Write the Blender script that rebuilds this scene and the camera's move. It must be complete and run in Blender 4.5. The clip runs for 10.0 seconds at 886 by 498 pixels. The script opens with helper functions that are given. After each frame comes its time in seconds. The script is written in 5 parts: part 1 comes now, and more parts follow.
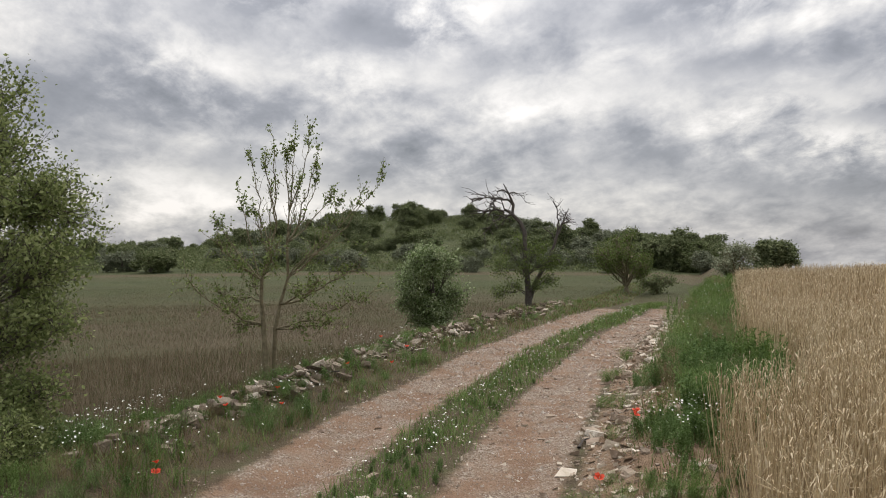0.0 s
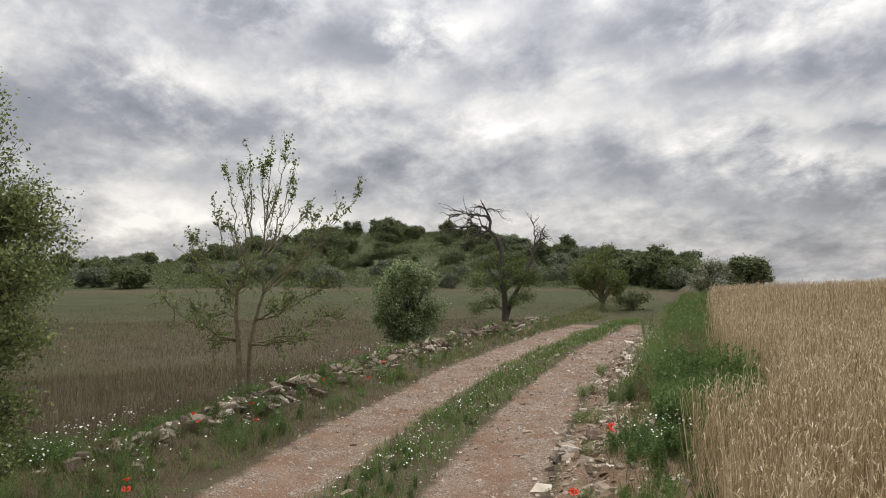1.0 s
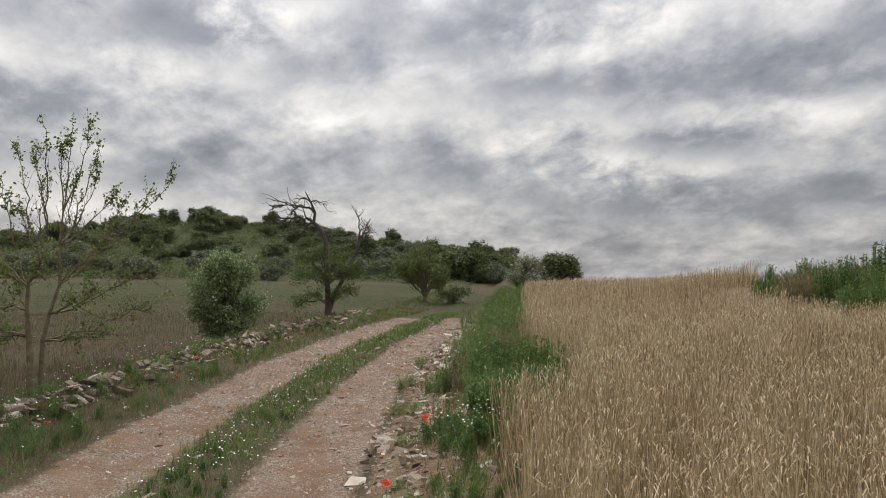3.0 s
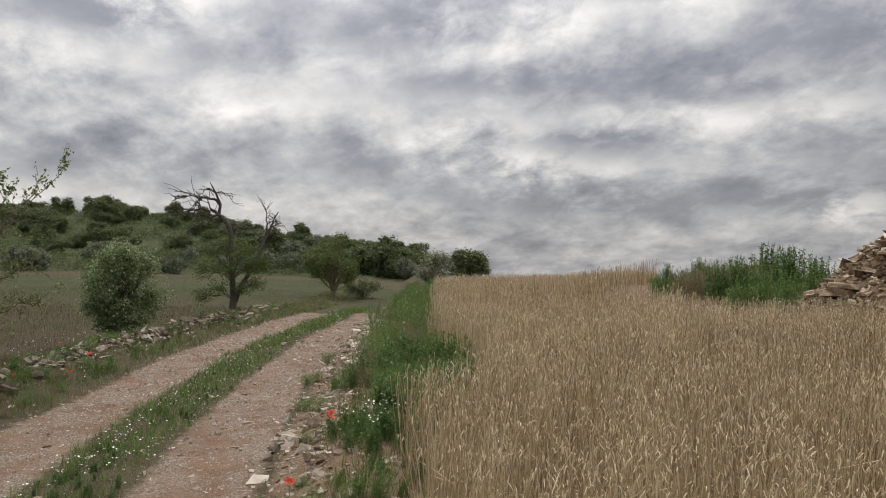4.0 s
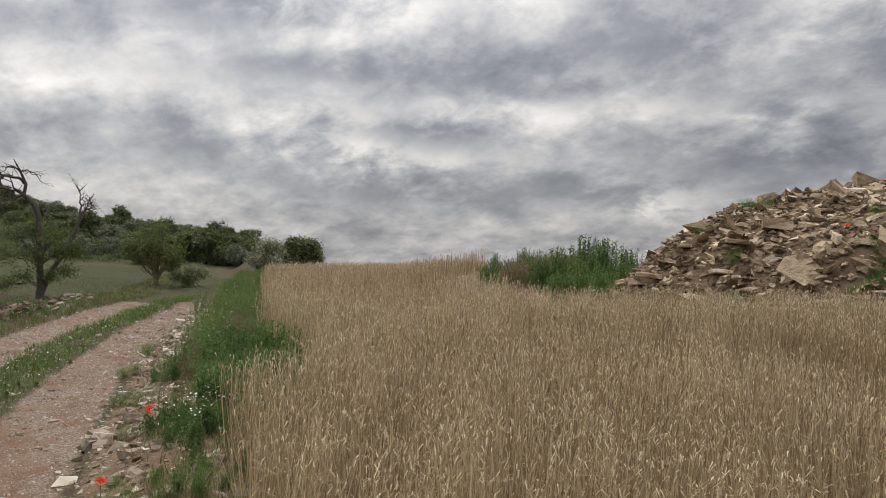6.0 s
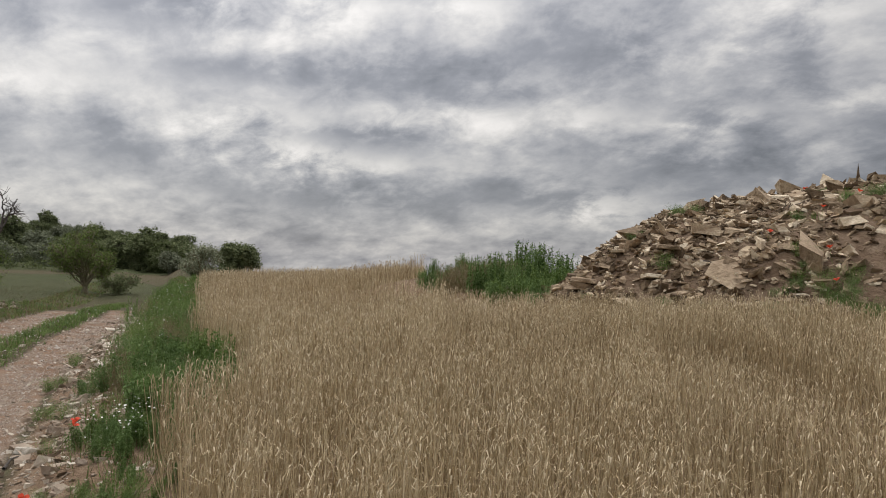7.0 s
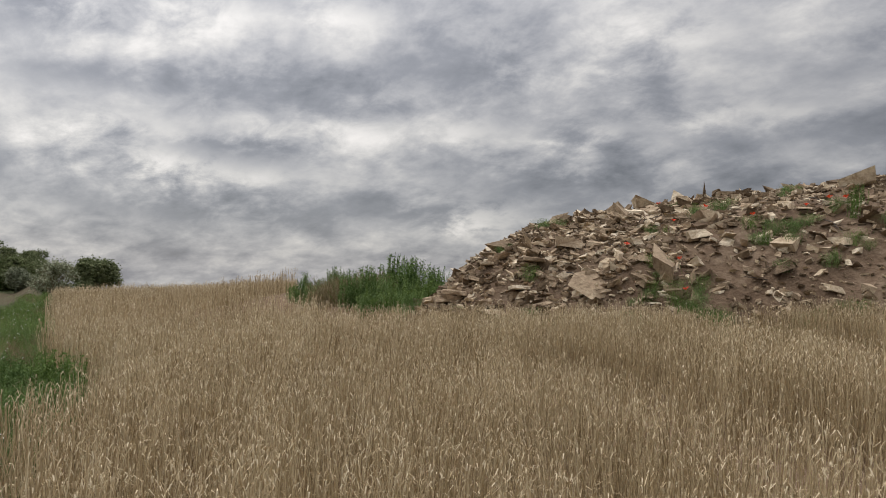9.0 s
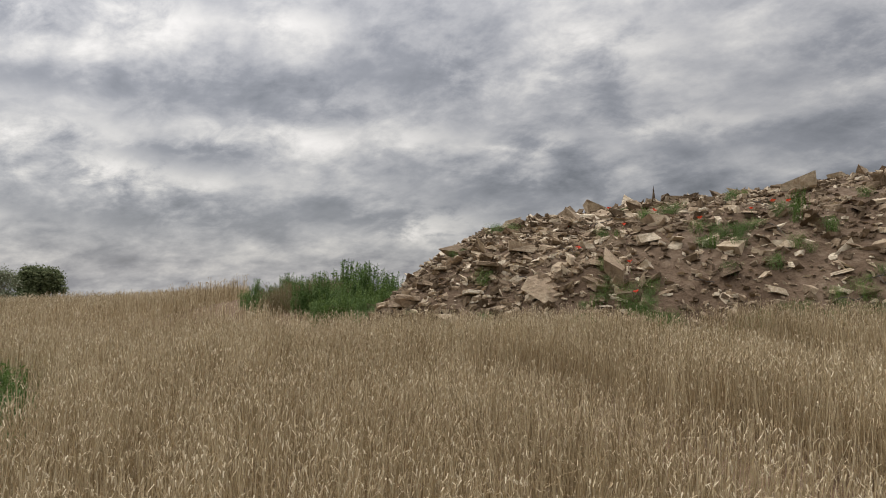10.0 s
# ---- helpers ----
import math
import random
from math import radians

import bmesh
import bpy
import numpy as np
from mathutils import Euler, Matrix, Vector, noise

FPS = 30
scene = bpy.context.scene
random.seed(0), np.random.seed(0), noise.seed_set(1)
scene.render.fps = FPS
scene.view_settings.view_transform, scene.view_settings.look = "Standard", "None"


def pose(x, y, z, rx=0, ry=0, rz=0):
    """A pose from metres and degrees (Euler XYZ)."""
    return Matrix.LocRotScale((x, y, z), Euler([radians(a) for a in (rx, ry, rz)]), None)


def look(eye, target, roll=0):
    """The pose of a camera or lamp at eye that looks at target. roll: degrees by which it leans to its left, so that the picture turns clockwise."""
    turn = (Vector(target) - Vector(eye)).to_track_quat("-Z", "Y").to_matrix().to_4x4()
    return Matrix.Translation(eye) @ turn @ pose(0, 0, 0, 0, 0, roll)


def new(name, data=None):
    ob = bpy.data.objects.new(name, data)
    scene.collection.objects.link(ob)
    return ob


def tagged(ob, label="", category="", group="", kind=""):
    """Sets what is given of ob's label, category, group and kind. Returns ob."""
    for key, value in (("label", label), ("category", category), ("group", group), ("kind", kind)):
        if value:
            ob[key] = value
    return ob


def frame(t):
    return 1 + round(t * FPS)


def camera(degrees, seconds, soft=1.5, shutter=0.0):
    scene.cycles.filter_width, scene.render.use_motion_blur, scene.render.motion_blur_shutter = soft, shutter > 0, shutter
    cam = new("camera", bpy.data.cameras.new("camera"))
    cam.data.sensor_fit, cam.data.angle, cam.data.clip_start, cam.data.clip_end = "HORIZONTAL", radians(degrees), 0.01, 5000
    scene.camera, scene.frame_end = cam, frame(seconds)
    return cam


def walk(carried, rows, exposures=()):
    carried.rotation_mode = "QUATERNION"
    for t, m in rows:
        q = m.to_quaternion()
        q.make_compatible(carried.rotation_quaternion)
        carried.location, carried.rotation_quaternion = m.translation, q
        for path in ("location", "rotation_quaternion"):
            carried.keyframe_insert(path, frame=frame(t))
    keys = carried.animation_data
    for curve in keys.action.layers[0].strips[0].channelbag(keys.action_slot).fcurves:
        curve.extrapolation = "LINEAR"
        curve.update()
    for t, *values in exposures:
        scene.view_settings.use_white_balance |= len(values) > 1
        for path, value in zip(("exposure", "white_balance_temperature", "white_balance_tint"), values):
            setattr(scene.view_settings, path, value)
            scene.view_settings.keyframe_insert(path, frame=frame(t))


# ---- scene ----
# ---- camera ----
PATH = [
    (0.0, -0.000, 0.000, 1.700, -0.00, 0.00, -0.00),
    (0.5, 0.002, -0.010, 1.699, -0.32, 0.49, -0.16),
    (1.0, 0.014, -0.013, 1.694, -1.69, 1.22, -0.13),
    (1.5, 0.024, -0.010, 1.692, -4.28, 1.05, -0.22),
    (2.0, 0.035, -0.011, 1.695, -8.44, 0.70, -0.63),
    (3.5, 0.081, -0.000, 1.696, -17.95, 0.88, -1.29),
    (4.0, 0.083, -0.005, 1.697, -21.64, 0.67, -1.80),
    (4.5, 0.083, -0.016, 1.699, -24.63, 0.63, -2.34),
    (5.0, 0.095, -0.023, 1.699, -27.37, 0.48, -2.00),
    (5.5, 0.101, -0.036, 1.702, -31.00, 0.22, -2.13),
    (7.0, 0.109, -0.088, 1.717, -38.65, 0.82, -2.20),
    (7.5, 0.118, -0.105, 1.719, -40.99, 1.08, -1.58),
    (8.0, 0.124, -0.116, 1.717, -43.86, 1.18, -1.46),
    (8.5, 0.130, -0.129, 1.718, -46.04, 1.69, -1.62),
    (9.0, 0.147, -0.143, 1.716, -48.08, 2.16, -1.65),
    (9.5, 0.161, -0.148, 1.713, -49.85, 2.38, -1.43),
    (10.0, 0.175, -0.157, 1.713, -51.46, 2.63, -1.16),
]
cam = camera(60.7, 10.0, 1.0)
walk(cam, [(t, pose(x, y, z, 90 + p, r, w)) for t, x, y, z, w, p, r in PATH],
     exposures=[(0.0, 0.10), (2.0, 0.04), (3.5, -0.06), (10.0, -0.07)])

# ---- world and sun ----
SUN_UP, SUN_ROUND = 55, 5
world = bpy.data.worlds.new("overcast_sky")
scene.world = world
world.use_nodes = True
wt = world.node_tree
wt.nodes.clear()


def wn(kind, **kw):
    n = wt.nodes.new(kind)
    for k, v in kw.items():
        n.inputs[k].default_value = v
    return n


def wmath(op, a, b=None, c=None, clamp=False):
    n = wt.nodes.new("ShaderNodeMath")
    n.operation, n.use_clamp = op, clamp
    for i, v in enumerate((a, b, c)):
        if v is None:
            continue
        if isinstance(v, (int, float)):
            n.inputs[i].default_value = v
        else:
            wt.links.new(v, n.inputs[i])
    return n.outputs[0]


def wmix(fac, a, b, blend="MIX"):
    n = wt.nodes.new("ShaderNodeMix")
    n.data_type, n.blend_type = "RGBA", blend
    for sock, v in ((n.inputs[0], fac), (n.inputs[6], a), (n.inputs[7], b)):
        if isinstance(v, (int, float)):
            sock.default_value = v
        elif isinstance(v, tuple):
            sock.default_value = (*v, 1)
        else:
            wt.links.new(v, sock)
    return n.outputs[2]


def wramp(fac, stops):
    n = wt.nodes.new("ShaderNodeValToRGB")
    while len(n.color_ramp.elements) < len(stops):
        n.color_ramp.elements.new(0.5)
    for e, (p, c) in zip(n.color_ramp.elements, stops):
        e.position, e.color = p, (*c, 1)
    wt.links.new(fac, n.inputs[0])
    return n.outputs[0]


coord = wn("ShaderNodeTexCoord").outputs["Generated"]
sep = wn("ShaderNodeSeparateXYZ")
wt.links.new(coord, sep.inputs[0])
above = wmath("MAXIMUM", sep.outputs[2], 0.0)
zup = wmath("ADD", wmath("MAXIMUM", sep.outputs[2], -0.2), 0.40)
flat = wn("ShaderNodeCombineXYZ")
wt.links.new(wmath("DIVIDE", sep.outputs[0], zup), flat.inputs[0])
wt.links.new(wmath("DIVIDE", sep.outputs[1], zup), flat.inputs[1])


def wnoise(scale, detail, rough, dist=0.0, off=(0, 0, 0), stretch=(1, 1, 1), turn=0.0):
    m = wn("ShaderNodeMapping")
    m.inputs["Location"].default_value, m.inputs["Scale"].default_value = off, stretch
    m.inputs["Rotation"].default_value = (0, 0, radians(turn))
    wt.links.new(flat.outputs[0], m.inputs[0])
    n = wn("ShaderNodeTexNoise", Scale=scale, Detail=detail, Roughness=rough, Distortion=dist)
    wt.links.new(m.outputs[0], n.inputs["Vector"])
    return n.outputs[0]


big = wnoise(1.5, 3, 0.45, 0.0, (3.1, 1.7, 0))
puff = wnoise(4.0, 11, 0.6, 0.08, (7.0, 2.0, 4), (1.0, 0.8, 1.0), 35)
heap_up = wmath("ABSOLUTE", wmath("MULTIPLY_ADD", wnoise(3.2, 4, 0.5, 0.0, (2.0, 9.0, 1), (1.0, 0.75, 1.0), 20), 2.0, -1.0))
wisp = wnoise(10.0, 9, 0.62, 0.25, (1.0, 5.0, 2), (1.0, 0.8, 1.0), 30)
cloud = wmath("ADD", wmath("ADD", wmath("MULTIPLY_ADD", heap_up, 0.10, wmath("MULTIPLY_ADD", big, 0.22, 0.04)), wmath("MULTIPLY", puff, 0.42)), wmath("MULTIPLY", wisp, 0.26))
# the main thick and thin masses of the cloud layer: bearing, height, half widths in degrees
THICK = [(-24, 10.5, 8, 2.2), (-4.4, 16.5, 3.5, 1.6), (-15, 18, 4, 1.6), (-6, 6.3, 10, 1.7), (17, 7, 7, 1.7), (25, 13.2, 7, 1.4), (37, 13.2, 9, 1.5), (49, 15.6, 6, 1.7), (17, 17, 5, 1.5),
         (29, 4.6, 7, 1.1), (45, 5.2, 7, 1.4), (54, 7.6, 5, 1.3), (63, 6.6, 9, 1.5), (78, 10.8, 7, 1.3), (79, 15, 6, 1.6), (32, 9.3, 4, 0.7), (80, 6, 9, 2)]
THIN = [(-17, 13.2, 5, 1.8), (-4, 12.6, 6, 2), (-20, 4.2, 10, 2.4), (9, 10.6, 8, 1.6), (25, 9.6, 4, 1.2), (29, 7, 3, 1), (41.6, 10.8, 4, 1.1), (33.5, 6.9, 5, 0.9), (49, 10.8, 4, 1.1), (32, 17.6, 5, 1.4),
        (65.5, 16.8, 4, 2.4), (60.5, 10.2, 4, 1), (51, 4.6, 2.5, 0.9), (70, 12, 5, 1), (3, 18, 4, 1.2), (-10, 3.2, 8, 0.8), (40, 18.5, 3, 1)]
bearing = wmath("MULTIPLY", wmath("ARCTAN2", sep.outputs[0], sep.outputs[1]), 180 / math.pi)
rise = wmath("MULTIPLY", wmath("ARCSINE", sep.outputs[2]), 180 / math.pi)
warp = wmath("MULTIPLY_ADD", wisp, 16.0, -8.0)
warp_up = wmath("MULTIPLY_ADD", puff, 5.0, -2.5)
bearing, rise = wmath("ADD", bearing, warp), wmath("ADD", rise, warp_up)
for mb, mr, wb, wr, amount in [(*m, -0.095) for m in THICK] + [(*m, 0.09) for m in THIN]:
    q = wmath("ADD", wmath("POWER", wmath("ABSOLUTE", wmath("DIVIDE", wmath("SUBTRACT", bearing, mb), wb)), 2.0), wmath("POWER", wmath("ABSOLUTE", wmath("DIVIDE", wmath("SUBTRACT", rise, mr), wr)), 2.0))
    cloud = wmath("MULTIPLY_ADD", wmath("POWER", math.e, wmath("MULTIPLY", q, -1.0)), amount, cloud)
tone = wramp(cloud, [(0.30, (0.14, 0.15, 0.17)), (0.43, (0.275, 0.285, 0.315)), (0.50, (0.42, 0.425, 0.445)), (0.57, (0.60, 0.595, 0.59)), (0.67, (0.86, 0.84, 0.82))])
sky = wn("ShaderNodeTexSky")
sky.sky_type, sky.sun_disc = "NISHITA", False
sky.sun_elevation, sky.sun_rotation = radians(SUN_UP), radians(SUN_ROUND)
blue = wmix(1.0, sky.outputs[0], (0.1, 0.1, 0.1), "MULTIPLY")
veil = wmix(0.94, blue, tone)
# the hidden sun brightens the cloud round it, and the cloud overhead is thinner
a, e = radians(SUN_ROUND), radians(SUN_UP)
SUN_WAY = (math.sin(a) * math.cos(e), math.cos(a) * math.cos(e), math.sin(e))
toward = wn("ShaderNodeVectorMath")
toward.operation = "DOT_PRODUCT"
wt.links.new(coord, toward.inputs[0])
toward.inputs[1].default_value = SUN_WAY
glow = wmath("POWER", wmath("MAXIMUM", toward.outputs["Value"], 0.0), 3.0)
lift_by = wmath("ADD", wmath("MULTIPLY_ADD", glow, 0.8, 0.92), wmath("MULTIPLY", wmath("POWER", above, 2.5), 3.4))
lift = wn("ShaderNodeVectorMath")
lift.operation = "SCALE"
warm = wmix(1.0, veil, (1.02, 1.0, 0.98), "MULTIPLY")
wt.links.new(warm, lift.inputs[0])
wt.links.new(lift_by, lift.inputs[3])
bg = wn("ShaderNodeBackground", Strength=1.0)
wt.links.new(lift.outputs[0], bg.inputs[0])
wt.links.new(bg.outputs[0], wn("ShaderNodeOutputWorld").inputs[0])

sun = new("sun", bpy.data.lights.new("sun", "SUN"))
sun.data.energy, sun.data.angle, sun.data.color = 1.4, radians(25), (1.0, 0.95, 0.88)
sun.matrix_world = look([50 * c for c in SUN_WAY], (0, 0, 0))

# ---- materials ----


def material(name, stops, scale=8.0, rough=0.85, bump=0.0, bump_scale=40.0, island=0.0, spec=0.3, translucent=0.0, big=0.0):
    """Procedural surface: a colour ramp over two noises and a random per piece, with fine relief."""
    m = bpy.data.materials.new(name)
    m.use_nodes = True
    nt = m.node_tree
    nodes, links = nt.nodes, nt.links
    bsdf = nodes["Principled BSDF"]
    bsdf.inputs["Roughness"].default_value = rough
    bsdf.inputs["Specular IOR Level"].default_value = spec
    tc = nodes.new("ShaderNodeTexCoord")
    n1 = nodes.new("ShaderNodeTexNoise")
    n1.inputs["Scale"].default_value, n1.inputs["Detail"].default_value = scale, 6
    links.new(tc.outputs["Object"], n1.inputs["Vector"])
    fac = n1.outputs[0]
    if big:
        n2 = nodes.new("ShaderNodeTexNoise")
        n2.inputs["Scale"].default_value, n2.inputs["Detail"].default_value = big, 4
        links.new(tc.outputs["Object"], n2.inputs["Vector"])
        mx = nodes.new("ShaderNodeMath")
        mx.operation = "MULTIPLY_ADD"
        links.new(n2.outputs[0], mx.inputs[0])
        mx.inputs[1].default_value = 0.6
        s = nodes.new("ShaderNodeMath")
        s.operation = "MULTIPLY_ADD"
        links.new(fac, s.inputs[0])
        s.inputs[1].default_value, s.inputs[2].default_value = 0.6, -0.1
        links.new(s.outputs[0], mx.inputs[2])
        fac = mx.outputs[0]
    if island:
        geo = nodes.new("ShaderNodeNewGeometry")
        info = nodes.new("ShaderNodeObjectInfo")
        ad = nodes.new("ShaderNodeMath")
        ad.operation = "ADD"
        links.new(geo.outputs["Random Per Island"], ad.inputs[0])
        links.new(info.outputs["Random"], ad.inputs[1])
        fr = nodes.new("ShaderNodeMath")
        fr.operation = "FRACT"
        links.new(ad.outputs[0], fr.inputs[0])
        mm = nodes.new("ShaderNodeMapRange")
        mm.inputs[3].default_value, mm.inputs[4].default_value = -island, island
        links.new(fr.outputs[0], mm.inputs[0])
        sm = nodes.new("ShaderNodeMath")
        sm.operation = "ADD"
        links.new(fac, sm.inputs[0])
        links.new(mm.outputs[0], sm.inputs[1])
        fac = sm.outputs[0]
    ramp = nodes.new("ShaderNodeValToRGB")
    while len(ramp.color_ramp.elements) < len(stops):
        ramp.color_ramp.elements.new(0.5)
    for el, (p, c) in zip(ramp.color_ramp.elements, stops):
        el.position, el.color = p, (*c, 1)
    links.new(fac, ramp.inputs[0])
    links.new(ramp.outputs[0], bsdf.inputs["Base Color"])
    if bump:
        nb = nodes.new("ShaderNodeTexNoise")
        nb.inputs["Scale"].default_value, nb.inputs["Detail"].default_value = bump_scale, 5
        links.new(tc.outputs["Object"], nb.inputs["Vector"])
        b = nodes.new("ShaderNodeBump")
        b.inputs["Strength"].default_value, b.inputs["Distance"].default_value = 0.8, bump
        links.new(nb.outputs[0], b.inputs["Height"])
        links.new(b.outputs[0], bsdf.inputs["Normal"])
    if translucent:
        tr = nodes.new("ShaderNodeBsdfTranslucent")
        links.new(ramp.outputs[0], tr.inputs[0])
        mixs = nodes.new("ShaderNodeMixShader")
        mixs.inputs[0].default_value = translucent
        links.new(bsdf.outputs[0], mixs.inputs[1])
        links.new(tr.outputs[0], mixs.inputs[2])
        links.new(mixs.outputs[0], nodes["Material Output"].inputs[0])
    return m


def leafy(name, dark, mid, light, tr=0.25, rough=0.6):
    return material(name, [(0.2, dark), (0.5, mid), (0.8, light)], scale=2.0, rough=rough, island=0.3, translucent=tr, spec=0.12)


M_STRAW = material("straw_stem", [(0.1, (0.24, 0.176, 0.095)), (0.5, (0.445, 0.35, 0.208)), (0.9, (0.62, 0.515, 0.34))], scale=1.2, rough=0.8, island=0.42, translucent=0.04, big=0.4, spec=0.1)
M_EAR = material("straw_ear", [(0.1, (0.29, 0.215, 0.125)), (0.5, (0.46, 0.365, 0.225)), (0.9, (0.68, 0.58, 0.41))], scale=1.2, rough=0.8, island=0.42, translucent=0.06, big=0.4, spec=0.1)
M_GRASS = leafy("grass_green", (0.075, 0.12, 0.03), (0.135, 0.21, 0.055), (0.23, 0.32, 0.11), 0.32)
M_WEED = leafy("weed_green", (0.075, 0.125, 0.037), (0.13, 0.205, 0.066), (0.23, 0.32, 0.125), 0.38)
M_DRYGRASS = leafy("grass_dry", (0.13, 0.11, 0.05), (0.20, 0.16, 0.085), (0.29, 0.24, 0.14))
M_OAK = leafy("leaf_oak", (0.10, 0.13, 0.045), (0.185, 0.225, 0.08), (0.34, 0.38, 0.17), 0.42)
M_ALMOND = leafy("leaf_almond", (0.10, 0.135, 0.04), (0.17, 0.22, 0.07), (0.27, 0.32, 0.125), 0.38)
M_HOLM = leafy("leaf_holm_oak", (0.10, 0.14, 0.05), (0.21, 0.275, 0.12), (0.46, 0.52, 0.32), 0.35, rough=0.7)
M_FAR = leafy("leaf_wood", (0.095, 0.115, 0.055), (0.16, 0.187, 0.09), (0.25, 0.275, 0.145), 0.28, rough=0.85)
M_OLIVE = leafy("leaf_olive", (0.13, 0.145, 0.09), (0.20, 0.22, 0.145), (0.30, 0.32, 0.22), rough=0.85)
M_BARK = material("bark", [(0.3, (0.12, 0.10, 0.06)), (0.55, (0.22, 0.19, 0.12)), (0.75, (0.33, 0.30, 0.20))], scale=14, bump=0.02, bump_scale=50, rough=0.95)
M_DEADWOOD = material("dead_wood", [(0.3, (0.065, 0.055, 0.047)), (0.6, (0.115, 0.10, 0.088)), (0.8, (0.20, 0.18, 0.16))], scale=14, bump=0.02, bump_scale=50, rough=0.95)
M_STONE = material("limestone", [(0.10, (0.10, 0.068, 0.040)), (0.36, (0.215, 0.155, 0.098)), (0.58, (0.36, 0.27, 0.18)), (0.74, (0.48, 0.38, 0.26)), (0.92, (0.72, 0.62, 0.47))], scale=11, bump=0.04, bump_scale=22, island=0.40, rough=0.95, big=2.2)
M_FRESH = leafy("leaf_fresh", (0.075, 0.105, 0.027), (0.125, 0.17, 0.047), (0.21, 0.26, 0.085), 0.33)
M_PALE = leafy("leaf_pale", (0.14, 0.155, 0.09), (0.26, 0.285, 0.18), (0.46, 0.48, 0.35))
M_WOOD2 = leafy("leaf_scrub", (0.09, 0.112, 0.045), (0.145, 0.172, 0.075), (0.22, 0.245, 0.125), rough=0.85)
M_CROP = leafy("crop_brown", (0.11, 0.085, 0.052), (0.15, 0.116, 0.072), (0.20, 0.16, 0.105))
M_CROPGREEN = leafy("crop_green", (0.058, 0.07, 0.027), (0.083, 0.097, 0.038), (0.115, 0.13, 0.055))
M_DAISY = material("daisy_petal", [(0.3, (0.72, 0.72, 0.66)), (0.7, (0.85, 0.85, 0.8))], rough=0.6, island=0.2)
M_POPPY = material("poppy_petal", [(0.3, (0.62, 0.05, 0.02)), (0.7, (0.75, 0.10, 0.04))], rough=0.6, translucent=0.3)
M_PEBBLE = material("pebble", [(0.2, (0.19, 0.135, 0.10)), (0.5, (0.31, 0.245, 0.195)), (0.8, (0.46, 0.41, 0.355))], scale=3, island=0.3, rough=0.95)
M_HEAPEARTH = material("heap_earth", [(0.3, (0.085, 0.054, 0.033)), (0.5, (0.14, 0.094, 0.06)), (0.7, (0.22, 0.16, 0.11))], scale=7, big=0.9, bump=0.06, bump_scale=14, rough=1.0)
M_FIELDSTONE = material("field_stone", [(0.15, (0.12, 0.09, 0.065)), (0.45, (0.22, 0.175, 0.13)), (0.7, (0.33, 0.275, 0.21)), (0.9, (0.55, 0.49, 0.40))], scale=6, bump=0.015, bump_scale=30, island=0.34, rough=0.95, big=1.5)
M_OAKBARK = material("oak_bark", [(0.3, (0.05, 0.042, 0.035)), (0.55, (0.095, 0.08, 0.065)), (0.75, (0.16, 0.14, 0.115))], scale=14, bump=0.02, bump_scale=50, rough=0.95)
M_PALESTONE = material("pale_stone", [(0.15, (0.22, 0.165, 0.12)), (0.45, (0.36, 0.29, 0.22)), (0.7, (0.50, 0.43, 0.34)), (0.9, (0.68, 0.62, 0.53))], scale=9, bump=0.015, bump_scale=30, island=0.34, rough=0.95, big=2.0)

# ---- mesh helpers ----


def mesh_np(name, verts, faces, mats, index=None, smooth=False):
    """A mesh from arrays; faces is one (n, 3) or (n, 4) array, or a list of such."""
    groups = faces if isinstance(faces, list) else [faces]
    groups = [np.asarray(g, dtype=np.int32) for g in groups if len(g)]
    me = bpy.data.meshes.new(name)
    verts = np.asarray(verts, dtype=np.float32)
    loops = np.concatenate([g.ravel() for g in groups])
    totals = np.concatenate([np.full(len(g), g.shape[1], np.int32) for g in groups])
    starts = np.concatenate([[0], np.cumsum(totals)[:-1]]).astype(np.int32)
    me.vertices.add(len(verts))
    me.vertices.foreach_set("co", verts.ravel())
    me.loops.add(len(loops))
    me.loops.foreach_set("vertex_index", loops)
    me.polygons.add(len(totals))
    me.polygons.foreach_set("loop_start", starts)
    me.polygons.foreach_set("loop_total", totals)
    for m in mats:
        me.materials.append(m)
    if index is not None:
        me.polygons.foreach_set("material_index", np.asarray(index, np.int32))
    me.polygons.foreach_set("use_smooth", np.full(len(totals), smooth))
    me.update(calc_edges=True)
    return me


def strips(base, tip_dir, length, width, rng, bend=0.3, segs=2, taper=0.15):
    """Blades: bent tapering ribbons. Returns verts and quads."""
    n = len(base)
    az = rng.uniform(0, 2 * np.pi, n)
    side = np.stack([np.cos(az), np.sin(az), np.zeros(n)], 1)
    lean = np.stack([-np.sin(az), np.cos(az), np.zeros(n)], 1) * (bend * rng.uniform(-1, 1, n))[:, None]
    vs = []
    for k in range(segs + 1):
        f = k / segs
        p = base + tip_dir * (length * f)[:, None] + lean * (length * f * f)[:, None]
        w = width * (1 - (1 - taper) * f)
        vs += [p - side * w[:, None] / 2, p + side * w[:, None] / 2]
    verts = np.stack(vs, 1).reshape(-1, 3)
    o = (np.arange(n) * 2 * (segs + 1))[:, None]
    quads = np.concatenate([o + np.array([[2 * k, 2 * k + 1, 2 * k + 3, 2 * k + 2]]) for k in range(segs)])
    return verts, quads


